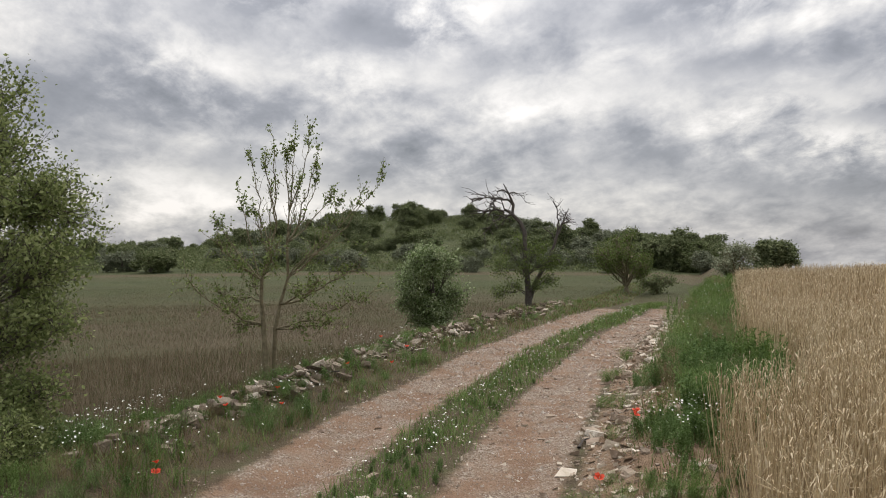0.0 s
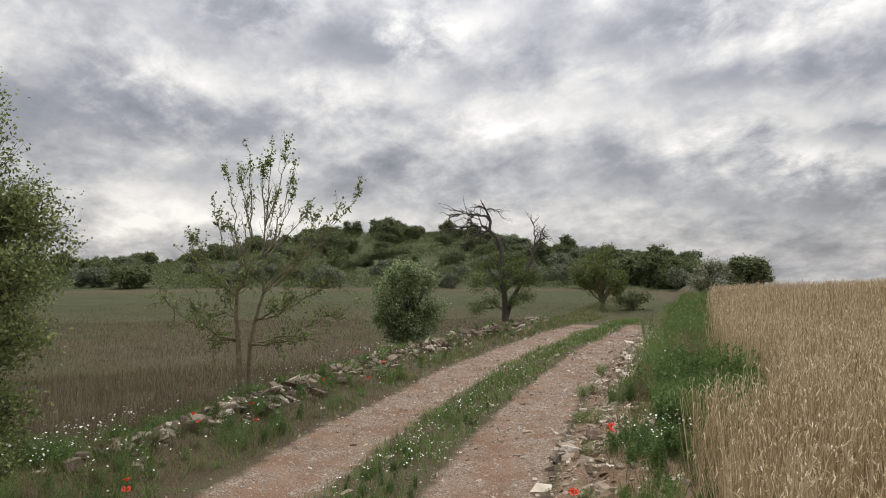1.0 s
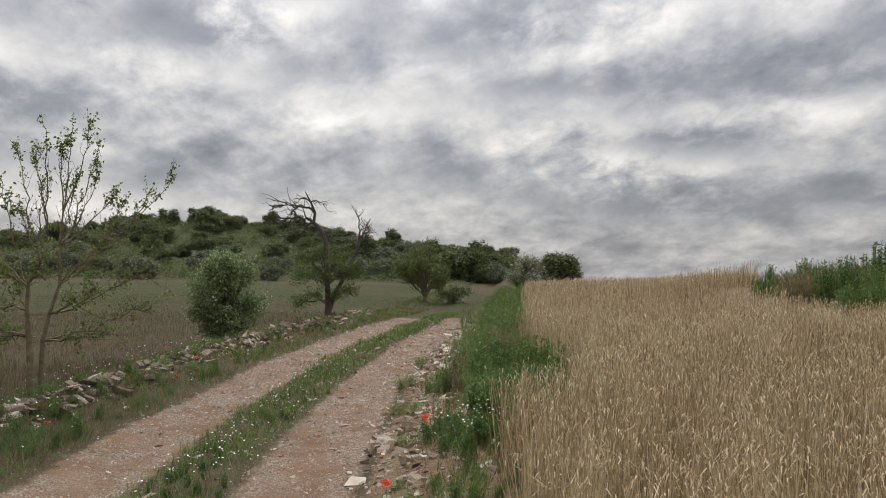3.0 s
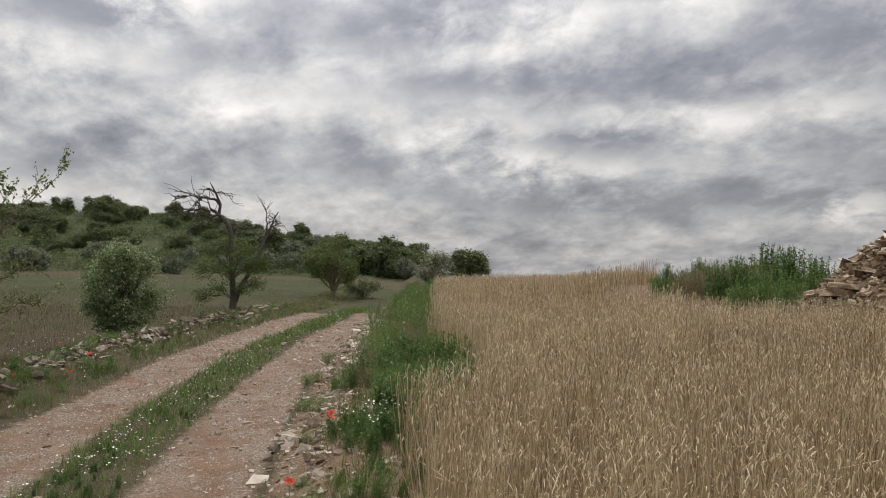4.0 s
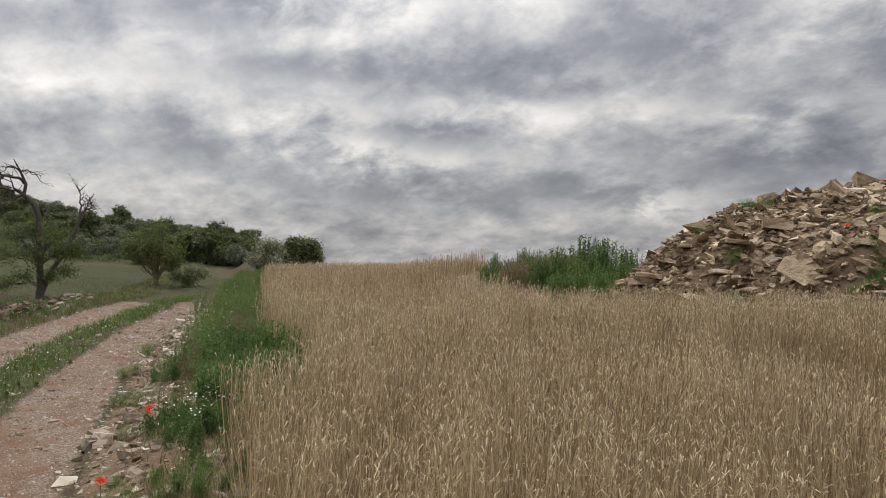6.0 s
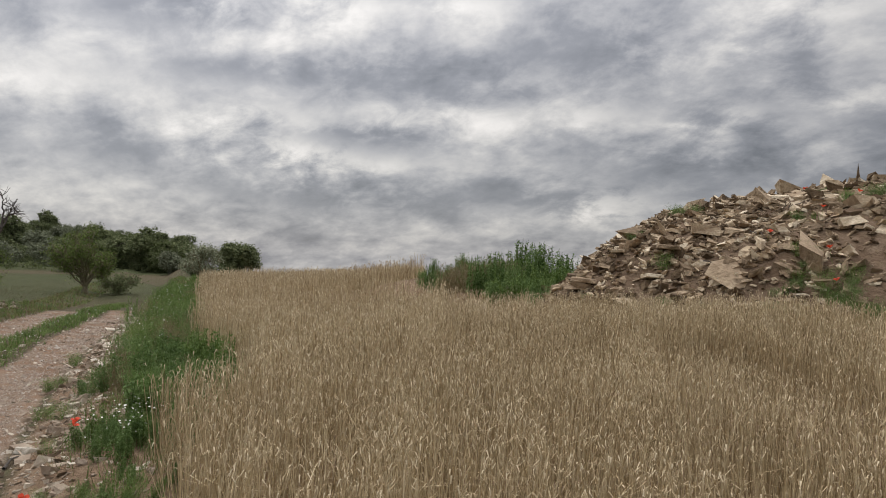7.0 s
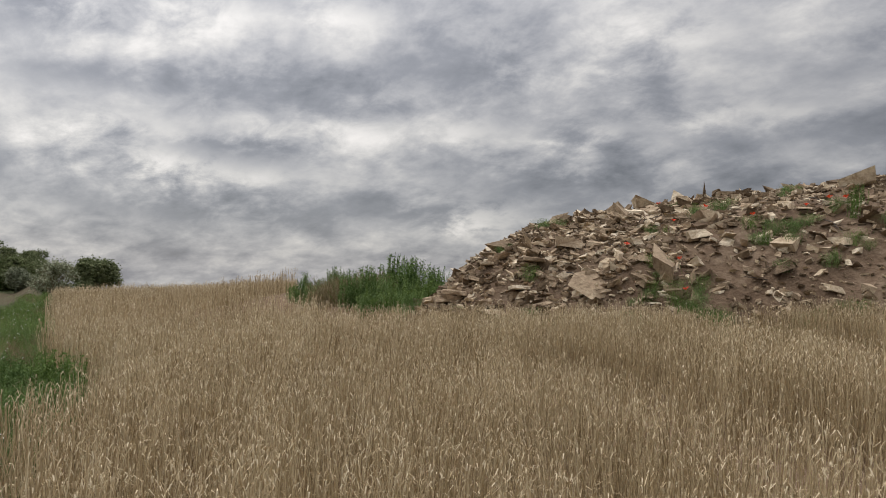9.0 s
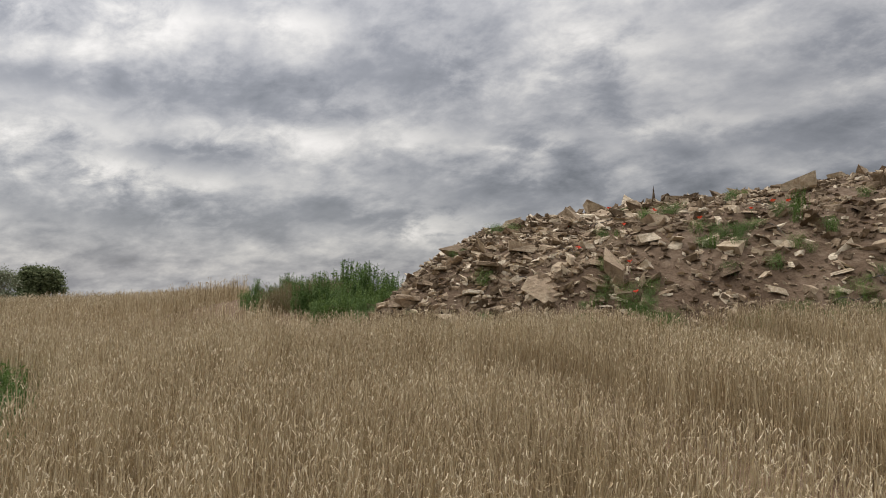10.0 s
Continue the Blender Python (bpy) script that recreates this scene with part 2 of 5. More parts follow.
def leaves(points, size, rng, droop=0.0, long=1.6, outward=None):
    """Leaves: folded diamonds of two triangles each side by side, turned at random."""
    n = len(points)
    d = rng.normal(size=(n, 3))
    if outward is not None:
        d = d * 0.7 + outward
    d[:, 2] -= droop
    d /= np.linalg.norm(d, axis=1)[:, None]
    s = np.cross(d, rng.normal(size=(n, 3)))
    s /= np.linalg.norm(s, axis=1)[:, None] + 1e-6
    up = np.cross(s, d)
    L = size * rng.uniform(0.6, 1.3, n)
    a = points
    tip = points + d * L[:, None]
    mid = points + d * (L * 0.45)[:, None]
    w = (L / long / 2)[:, None]
    left, right = mid + s * w + up * w * 0.25, mid - s * w + up * w * 0.25
    verts = np.stack([a, left, tip, right], 1).reshape(-1, 3)
    o = (np.arange(n) * 4)[:, None]
    return verts, np.concatenate([o + np.array([[0, 1, 2]]), o + np.array([[0, 2, 3]])])


def tube(points, radii, sides=6):
    """A tapering limb along points."""
    pts = np.asarray(points, float)
    t = np.gradient(pts, axis=0)
    t /= np.linalg.norm(t, axis=1)[:, None] + 1e-9
    ref = np.array([0.31, 0.92, 0.23])
    s = np.cross(t, ref)
    s /= np.linalg.norm(s, axis=1)[:, None] + 1e-9
    u = np.cross(s, t)
    ang = np.arange(sides) * 2 * np.pi / sides
    r = np.asarray(radii)[:, None, None]
    ring = pts[:, None, :] + r * (np.cos(ang)[None, :, None] * s[:, None, :] + np.sin(ang)[None, :, None] * u[:, None, :])
    verts = ring.reshape(-1, 3)
    n = len(pts)
    i, j = np.meshgrid(np.arange(n - 1), np.arange(sides), indexing="ij")
    a, b = i * sides + j, i * sides + (j + 1) % sides
    return verts, np.stack([a, b, b + sides, a + sides], -1).reshape(-1, 4)


def join(chunks):
    vs, fs, k = [], [], 0
    for v, f in chunks:
        vs.append(v)
        fs.append(np.asarray(f) + k)
        k += len(v)
    return np.concatenate(vs), np.concatenate(fs)


def part(name, me, parent, label=""):
    ob = new(name, me)
    ob.parent = parent
    if label:
        ob["label"] = label
    return ob


def rock_mesh(seed, flat=0.5, cuts=2, mat=None):
    """An angular block: a cut and jittered box with worn corners, about 1 across."""
    rng = random.Random(seed)
    bm = bmesh.new()
    bmesh.ops.create_cube(bm, size=1.0)
    for v in bm.verts:
        v.co = Vector((v.co.x * rng.uniform(0.86, 1.12), v.co.y * rng.uniform(0.78, 1.1), v.co.z * flat * rng.uniform(0.8, 1.15)))
    for _ in range(cuts + 1):
        n = Vector((rng.uniform(-1, 1), rng.uniform(-1, 1), rng.uniform(-0.5, 1) * 0.6)).normalized()
        reach = max(v.co.dot(n) for v in bm.verts)
        geom = bm.verts[:] + bm.edges[:] + bm.faces[:]
        r = bmesh.ops.bisect_plane(bm, geom=geom, plane_co=n * reach * rng.uniform(0.74, 0.92), plane_no=n, clear_outer=True)
        edges = [g for g in r["geom_cut"] if isinstance(g, bmesh.types.BMEdge)]
        if edges:
            bmesh.ops.contextual_create(bm, geom=edges)
    bmesh.ops.bevel(bm, geom=bm.edges[:], offset=0.028, segments=1, affect="EDGES")
    bmesh.ops.triangulate(bm, faces=bm.faces[:])
    me = bpy.data.meshes.new("stone")
    bm.to_mesh(me)
    bm.free()
    me.materials.append(mat)
    return me


# ---- ground ----


def smooth(a, b, x):
    t = np.clip((np.asarray(x, float) - a) / (b - a), 0, 1)
    return t * t * (3 - 2 * t)


def road_x(y):
    y = np.asarray(y, float)
    yc = np.clip(y, -12, 20)
    return -1.51 + 0.162 * yc + 0.008 * yc * yc + np.where(y > 20, 0.36, -0.03) * (y - yc)


def across(x, y):
    """Distance to the right of the road's middle line."""
    yc = np.clip(y, -12, 20)
    lean = np.where(np.asarray(y) > 20, 0.36, 0.162 + 0.016 * yc)
    return (x - road_x(y)) / np.sqrt(1 + lean ** 2)


def wheat_x(y):
    """Where the wheat begins, along the road."""
    return np.interp(y, [-8, 0, 4.7, 5.2, 5.4, 6.45, 7.4, 8.2, 9.6, 12, 20, 40], [-0.9, 0.7, 1.74, 1.9, 2.5, 3.0, 3.45, 3.6, 3.9, 4.65, 7.7, 15.4])


def wave(x, y, k, seed):
    return (np.sin(x * k + seed) * np.cos(y * k * 1.13 + seed * 1.7) + 0.5 * np.sin(x * k * 2.3 - y * k * 1.9 + seed * 0.6)) / 1.5


HEAP_AT, HEAP_U, HEAP_V = (9.7, 9.3), (0.298, -0.955), (0.955, 0.298)


def heap_uv(x, y):
    dx, dy = np.asarray(x, float) - HEAP_AT[0], np.asarray(y, float) - HEAP_AT[1]
    return dx * HEAP_U[0] + dy * HEAP_U[1], dx * HEAP_V[0] + dy * HEAP_V[1]


def height(x, y):
    x, y = np.asarray(x, float), np.asarray(y, float)
    s = across(x, y)
    r = np.hypot(x, y)
    z = 0.025 * wave(x, y, 1.1, 2.0) + 0.012 * wave(x, y, 4.0, 5.0)
    z = z - 0.05 * np.exp(-((np.abs(s) - 0.75) / 0.3) ** 2)
    z = z + 0.16 * np.exp(-((s + 2.2) / 0.4) ** 2)
    z = z - 0.45 * smooth(-2.4, -4.6, s)
    z = z + 0.26 * smooth(1.2, 2.1, s)
    field = smooth(1.6, 4.0, s)
    z = z + 0.05 * np.clip(s - 2.2, 0, 25) + 0.03 * np.clip(s - 8, 0, 15) + 0.004 * np.clip(y - 5, 0, 30) * field
    z = z + 0.75 * np.exp(-(((x - 13.2) / 3.2) ** 2 + ((y - 15) / 3.2) ** 2))
    z = z + 0.5 * np.exp(-(((x - 10.7) / 1.3) ** 2 + ((y - 11.2) / 1.3) ** 2))
    z = z - 0.5 * smooth(19, 32, y) * smooth(2.2, 0.8, s) * smooth(-5, -2, s)
    z = z - 0.05 * np.clip(r - 29, 0, None) * field - 0.04 * np.clip(r - 200, 0, None) * (1 - field)
    hill = 7.0 * np.exp(-(((x + 6) / 30) ** 2 + ((y - 132) / 36) ** 2)) + 2.2 * np.exp(-(((x + 95) / 60) ** 2 + ((y - 185) / 40) ** 2))
    hill = hill + 1.4 * np.exp(-(((x - 30) / 26) ** 2 + ((y - 105) / 25) ** 2))
    z = z + hill * smooth(58, 72, r)
    return z


def ground_z(x, y):
    return float(height(np.array([x]), np.array([y]))[0])


def ground_mesh():
    bear = np.radians(np.concatenate([np.arange(-42, 95, 0.4), np.arange(95, 318, 4.0)]))
    rad = np.concatenate([[0.0], np.geomspace(0.8, 300, 300), np.geomspace(340, 3500, 14)])
    B, R = np.meshgrid(bear, rad)
    X, Y = R * np.sin(B), R * np.cos(B)
    Z = height(X, Y)
    nb, nr = len(bear), len(rad)
    i, j = np.meshgrid(np.arange(nr - 1), np.arange(nb), indexing="ij")
    k = (j + 1) % nb
    quads = np.stack([i * nb + j, (i + 1) * nb + j, (i + 1) * nb + k, i * nb + k], -1).reshape(-1, 4)[:, ::-1]
    me = mesh_np("ground", np.stack([X, Y, Z], -1).reshape(-1, 3), quads, [M_GROUND], smooth=True)
    s, r = across(X, Y).ravel(), R.ravel()
    road = np.exp(-((np.abs(s) - 0.8) / 0.46) ** 4)
    road = road * smooth(27, 21, Y.ravel())
    xs, ys = X.ravel(), Y.ravel()
    soil = np.maximum(smooth(1.15, 1.5, s) * smooth(19, 15, ys) * smooth(2.6, 2.1, s), smooth(-0.1, 0.3, xs - wheat_x(ys)) * (s > 1.5) * smooth(30, 22, r))
    crop = smooth(-2.7, -3.3, s) * smooth(64, 60, r)
    crop = np.maximum(crop, smooth(20, 25, ys) * (xs < wheat_x(ys)) * (np.abs(s) < 9) * smooth(64, 60, r) * (1 - 0.8 * road))
    lush = np.clip(0.85 * smooth(20, 44, r) + 0.25 * wave(xs, ys, 0.22, 1.0), 0, 1)
    wooded = smooth(64, 68, r) * (1 - smooth(0.55, 0.75, wave(xs, ys, 0.16, 5.0)) * smooth(95, 75, r))
    crop, lush = np.maximum(crop, wooded), np.maximum(lush, wooded)
    col = np.stack([road, crop, soil, lush], 1).astype(np.float32)
    att = me.color_attributes.new("cover", "FLOAT_COLOR", "POINT")
    att.data.foreach_set("color", col.ravel())
    return me


def ground_material():
    m = bpy.data.materials.new("earth")
    m.use_nodes = True
    nt = m.node_tree
    N, Lk = nt.nodes, nt.links
    bsdf = N["Principled BSDF"]
    bsdf.inputs["Roughness"].default_value = 0.95
    bsdf.inputs["Specular IOR Level"].default_value = 0.15
    tc = N.new("ShaderNodeTexCoord").outputs["Object"]

    def noise_tex(scale, detail=6, rough=0.6):
        n = N.new("ShaderNodeTexNoise")
        n.inputs["Scale"].default_value, n.inputs["Detail"].default_value, n.inputs["Roughness"].default_value = scale, detail, rough
        Lk.new(tc, n.inputs["Vector"])
        return n.outputs[0]

    def ramp(fac, stops):
        n = N.new("ShaderNodeValToRGB")
        while len(n.color_ramp.elements) < len(stops):
            n.color_ramp.elements.new(0.5)
        for el, (p, c) in zip(n.color_ramp.elements, stops):
            el.position, el.color = p, (*c, 1)
        Lk.new(fac, n.inputs[0])
        return n.outputs[0]

    def mix(fac, a, b):
        n = N.new("ShaderNodeMix")
        n.data_type = "RGBA"
        Lk.new(fac, n.inputs[0]), Lk.new(a, n.inputs[6]), Lk.new(b, n.inputs[7])
        return n.outputs[2]

    att = N.new("ShaderNodeAttribute")
    att.attribute_name = "cover"
    sp = N.new("ShaderNodeSeparateColor")
    Lk.new(att.outputs["Color"], sp.inputs[0])
    rag = noise_tex(6.0)

    def ragged(sock):
        n = N.new("ShaderNodeMath")
        n.operation = "MULTIPLY_ADD"
        Lk.new(rag, n.inputs[0])
        n.inputs[1].default_value = 0.9
        k = N.new("ShaderNodeMath")
        k.operation = "ADD"
        Lk.new(sock, k.inputs[0])
        k.inputs[1].default_value = -0.45
        Lk.new(k.outputs[0], n.inputs[2])
        mr = N.new("ShaderNodeMapRange")
        mr.inputs[1].default_value, mr.inputs[2].default_value = 0.35, 0.65
        Lk.new(n.outputs[0], mr.inputs[0])
        return mr.outputs[0]

    vor = N.new("ShaderNodeTexVoronoi")
    vor.inputs["Scale"].default_value = 62
    Lk.new(tc, vor.inputs["Vector"])
    pebble = ramp(vor.outputs["Color"], [(0.1, (0.17, 0.12, 0.085)), (0.5, (0.26, 0.205, 0.155)), (0.9, (0.42, 0.365, 0.30))])
    dirt = ramp(noise_tex(1.3, 8), [(0.3, (0.18, 0.105, 0.063)), (0.55, (0.25, 0.16, 0.105)), (0.75, (0.32, 0.23, 0.165))])
    gravel = mix(ramp(noise_tex(2.2, 5), [(0.42, (0.05, 0.05, 0.05)), (0.60, (0.9, 0.9, 0.9))]), dirt, pebble)
    verge = ramp(noise_tex(3.0, 7), [(0.3, (0.085, 0.06, 0.04)), (0.5, (0.10, 0.08, 0.048)), (0.7, (0.075, 0.09, 0.036))])
    crop = ramp(noise_tex(0.16, 7), [(0.3, (0.088, 0.066, 0.042)), (0.5, (0.094, 0.075, 0.045)), (0.7, (0.075, 0.08, 0.037))])
    soil = ramp(noise_tex(4, 6), [(0.3, (0.15, 0.094, 0.058)), (0.5, (0.22, 0.15, 0.097)), (0.7, (0.30, 0.22, 0.155))])
    lush = ramp(noise_tex(0.5, 6), [(0.35, (0.05, 0.062, 0.024)), (0.65, (0.075, 0.082, 0.035))])
    crop = mix(att.outputs["Alpha"], crop, lush)
    c = mix(ragged(sp.outputs[0]), verge, gravel)
    c = mix(ragged(sp.outputs[1]), c, crop)
    c = mix(ragged(sp.outputs[2]), c, soil)
    Lk.new(c, bsdf.inputs["Base Color"])
    b = N.new("ShaderNodeBump")
    b.inputs["Strength"].default_value, b.inputs["Distance"].default_value = 0.9, 0.02
    Lk.new(vor.outputs["Distance"], b.inputs["Height"])
    b2 = N.new("ShaderNodeBump")
    b2.inputs["Strength"].default_value, b2.inputs["Distance"].default_value = 0.7, 0.04
    Lk.new(noise_tex(9, 7), b2.inputs["Height"])
    Lk.new(b.outputs[0], b2.inputs["Normal"])
    Lk.new(b2.outputs[0], bsdf.inputs["Normal"])
    return m


M_GROUND = ground_material()
ground = tagged(new("ground", ground_mesh()), "dry earth with two gravel wheel tracks and grassy verges", "ground", kind="structure")


def scatter(rng, n, bear, rad, power=1.0):
    """Random places over a sector round the viewpoint: bearings in degrees to the right of ahead, distances in metres."""
    b = np.radians(rng.uniform(*bear, n))
    u = rng.uniform(0, 1, n)
    r = np.sqrt(rad[0] ** 2 + u * (rad[1] ** 2 - rad[0] ** 2)) if power == 1 else rad[0] * (rad[1] / rad[0]) ** u
    return r * np.sin(b), r * np.cos(b)


def onto(x, y):
    return np.stack([x, y, height(x, y)], 1)


# ---- wheat ----


def tramline(x, y):
    """How far the crop is pressed down: 1 in the wheel tracks."""
    d = (x - 4.75) * 0.868 - (y - 0.67) * 0.497
    one = 0.96 * smooth(-0.75, -0.55, d + 0.12 * wave(x, y, 2.0, 1.0)) * smooth(0.42, 0.26, d) * smooth(5.0, 3.4, y)
    return one + 0.85 * smooth(2.7, 2.9, d) * smooth(3.75, 3.6, d) * smooth(5.0, 3.6, y)


def wheat(seed, n, bear, rad, width, ear, tall=0.58):
    rng = np.random.default_rng(seed)
    x, y = scatter(rng, n, bear, rad)
    s = across(x, y)
    u, v = heap_uv(x, y)
    front = 0.25 + 0.25 * wave(x, y, 1.7, 4.0)
    ok = (x > wheat_x(y) + 0.14 * wave(x, y, 3.0, 1.0) + 0.16 * np.abs(rng.normal(0, 1, n)) * (y > 5.6) + 0.12 * wave(x, y, 9.0, 5.0)) & ~((u > -0.9) & (v > -front)) & ~((u > -5.5) & (u < -0.3) & (v > -0.75 - 0.7 * (u + 0.9))) & (np.hypot(x, y) > 1.3) & ~((v > 1.2) & (np.arctan2(x, y) > radians(37.5)))
    ok &= rng.uniform(0, 1, n) > 0.26 + 0.2 * wave(x, y, 2.1, 9.0) + 0.34 * wave(x, y, 6.5, 2.0)
    press = np.minimum(tramline(x, y), 1.0)
    ok &= rng.uniform(0, 1, n) > 0.97 * press
    p = onto(x[ok], y[ok])
    press = press[ok]
    m = len(p)
    h = tall * np.clip(rng.normal(0.93, 0.12, m), 0.5, 1.15) * (1 + 0.10 * wave(p[:, 0], p[:, 1], 0.9, 3.0) + 0.08 * wave(p[:, 0], p[:, 1], 5.0, 1.0)) * (1 - 0.75 * press)
    up = np.stack([rng.normal(0.03, 0.13, m) + 0.13 * wave(p[:, 0], p[:, 1], 3.3, 7.0), rng.normal(0, 0.13, m) + 0.13 * wave(p[:, 0], p[:, 1], 2.9, 4.0), np.ones(m)], 1)
    v1, f1 = strips(p, up, h, np.full(m, width) * rng.uniform(0.7, 1.3, m), rng, 0.0, 1, 0.7)
    top = p + up * h[:, None]
    # the ear rises, then nods over
    az = rng.normal(0.6, 1.6, m)
    out = np.stack([np.cos(az), np.sin(az), np.zeros(m)], 1)
    side = np.stack([-np.sin(az), np.cos(az), np.zeros(m)], 1)
    nod = np.clip(rng.normal(0.75, 0.45, m), 0.0, 1.5)
    L = ear * rng.uniform(0.7, 1.3, m)
    w = width * 1.3 * rng.uniform(0.8, 1.2, m)
    a = top
    b = top + (np.array([0, 0, 1.0]) * 0.6 + out * (nod * 0.5)[:, None]) * L[:, None]
    c = b + (np.array([0, 0, 1.0]) * (0.5 - nod)[:, None] + out * (0.2 + nod * 0.45)[:, None]) * L[:, None] * 0.8
    W = side * w[:, None] / 2
    fat = np.cross(side, np.array([0, 0, 1.0])) * w[:, None] / 2
    v2 = np.stack([a - W * 0.5, a + W * 0.5, b + W, b - W, c + W * 0.3, c - W * 0.3, b + fat], 1).reshape(-1, 3)
    o = (np.arange(m) * 7)[:, None]
    f2 = np.concatenate([o + np.array([[0, 1, 2, 3]]), o + np.array([[3, 2, 4, 5]])])
    # dry leaf hanging from the stem on some of the stalks
    pick = rng.uniform(0, 1, m) < 0.5
    d = rng.normal(size=(pick.sum(), 3))
    d[:, 2] = rng.uniform(-0.3, 0.8, pick.sum())
    d /= np.linalg.norm(d, axis=1)[:, None]
    v3, f3 = strips((p + up * (h * rng.uniform(0.3, 0.85, m))[:, None])[pick], d, rng.uniform(0.08, 0.2, pick.sum()), np.full(pick.sum(), width * 1.2), rng, 0.8, 2, 0.2)
    k = len(v1)
    return (np.concatenate([v1, v2, v3]), np.concatenate([f1, f2 + k, f3 + k + len(v2)]),
            np.concatenate([np.zeros(len(f1)), np.ones(len(f2)), np.zeros(len(f3))]))


chunks = [wheat(1, 27000, (8, 92), (1.3, 6), 0.0044, 0.037), wheat(2, 84000, (10, 92), (6, 13), 0.0056, 0.04), wheat(3, 120000, (14, 92), (13, 40), 0.0085, 0.055), wheat(4, 26000, (92, 190), (1.3, 16), 0.008, 0.07)]
v, f = join([c[:2] for c in chunks])
wheat_ob = new("wheat", mesh_np("wheat", v, f, [M_STRAW, M_EAR], np.concatenate([c[2] for c in chunks])))
tagged(wheat_ob, "ripe straw-coloured wheat standing in a dry field", "wheat", kind="stuff")

# ---- trees ----


def bezier(a, b, bulge, rng, n=7, wob=0.03):
    """A limb's line from a to b that leaves along the bulge."""
    a, b, c = np.array(a, float), np.array(b, float), np.array(a, float) + np.array(bulge, float)
    t = np.linspace(0, 1, n)[:, None]
    p = (1 - t) ** 2 * a + 2 * t * (1 - t) * c + t * t * b
    j = rng.normal(size=(n, 3)) * wob * np.linalg.norm(b - a)
    j[0] = j[-1] = 0
    return p + j


def lobed_tree(seed, trunk, r0, lobes, leaf, bark, leaf_size, twigs=24, per_twig=9, spread=0.5, droop=0.1, bare=0.35, limb_r=0.03, thin=0.006):
    """A tree whose limbs run from the trunk's line to lobes (x, y, z, radius), each a spray of leafy twigs."""
    rng = np.random.default_rng(seed)
    trunk = np.array(trunk, float)
    wood, leaf_p = [], []
    stem = tube(trunk, np.linspace(r0, r0 * 0.45, len(trunk)) * (1 + 0.25 * np.exp(-np.arange(len(trunk)) * 1.5)), 9)
    for lx, ly, lz, lr in lobes:
        c = np.array([lx, ly, lz])
        low = trunk[trunk[:, 2] <= max(lz - 0.15, trunk[1, 2])]
        start = low[-1] if rng.uniform() < 0.6 else low[rng.integers(max(1, len(low) // 2), len(low))] if len(low) > 1 else low[-1]
        reach = c - start
        limb = bezier(start, c, reach * 0.4 + np.array([0, 0, 0.18 * np.linalg.norm(reach)]), rng)
        wood.append(tube(limb, np.linspace(limb_r, limb_r * 0.35, len(limb)), 6))
        for k in range(twigs):
            d = rng.normal(size=3)
            d[2] += 0.25
            d /= np.linalg.norm(d)
            f = rng.uniform(0.45, 1.0)
            root = limb[min(len(limb) - 1, int(f * len(limb)))]
            tip = c + d * lr * rng.uniform(0.6, 1.1) * np.array([1, 1, 0.85])
            tw = bezier(root, tip, (tip - root) * 0.5 + rng.normal(size=3) * 0.15 * lr, rng, 5, 0.05)
            wood.append(tube(tw, np.linspace(limb_r * 0.3, thin * 0.5, 5), 3))
            t = rng.uniform(bare, 1.0, per_twig) * 4
            i = np.minimum(t.astype(int), 3)
            w = (t - i)[:, None]
            leaf_p.append(tw[i] * (1 - w) + tw[i + 1] * w + rng.normal(size=(per_twig, 3)) * spread * leaf_size * 1.6)
    crown = None
    if leaf is not None:
        crown = mesh_np("crown", *leaves(np.concatenate(leaf_p), leaf_size, rng, droop, 1.7), [leaf])
    return mesh_np("trunk", *stem, [bark], smooth=True), mesh_np("limb", *join(wood), [bark], smooth=True), crown


def plant(name, meshes, at, turn, label, category="tree", group="", scale=1.0):
    t = tagged(new(name), label, category, group)
    t.matrix_world = pose(*at, 0, 0, turn) @ Matrix.Scale(scale, 4)
    for n, me in zip(("trunk", "branchwork", "crown"), meshes):
        if me is not None:
            part(n, me, t)
    return t


def random_lobes(seed, n, rx, ry, rz, cz, r, shell=0.55):
    rng = np.random.default_rng(seed)
    d = rng.normal(size=(n, 3))
    d /= np.linalg.norm(d, axis=1)[:, None]
    d *= (shell + (1 - shell) * rng.uniform(0, 1, n) ** 0.7)[:, None]
    return [(x * rx, y * ry, cz + z * rz, r * rng.uniform(0.7, 1.25)) for x, y, z in d]


# big oak at the field's edge
ox, oy = -4.32, 6.35
oz = ground_z(ox, oy)
lobes = random_lobes(31, 40, 1.22, 1.3, 1.5, 2.1, 0.36, 0.6) + [(0.45, -0.6, 3.45, 0.34), (0.1, -0.4, 3.65, 0.36), (0.75, -0.5, 3.0, 0.32)]
lobes += [(1.2, -0.55, 0.95, 0.32), (1.05, -0.75, 0.55, 0.3), (0.9, -0.9, 0.25, 0.3), (1.25, -0.35, 2.0, 0.3), (1.3, -0.5, 1.5, 0.3), (1.0, -0.8, 2.5, 0.3), (1.0, -0.7, 0.7, 0.32)]
oak = lobed_tree(31, [(0, 0, -0.15), (0.03, 0, 0.4), (0.0, 0.05, 0.9), (0.08, 0.02, 1.4), (0.05, 0.06, 1.9), (0.1, 0.0, 2.5)], 0.15, lobes, M_OAK, M_OAKBARK, 0.040, 42, 36, 0.9, 0.1, 0.25, 0.018, 0.003)
plant("oak_tree", oak, (ox, oy, oz), 0, "leafy oak tree with low hanging branches beside the field")

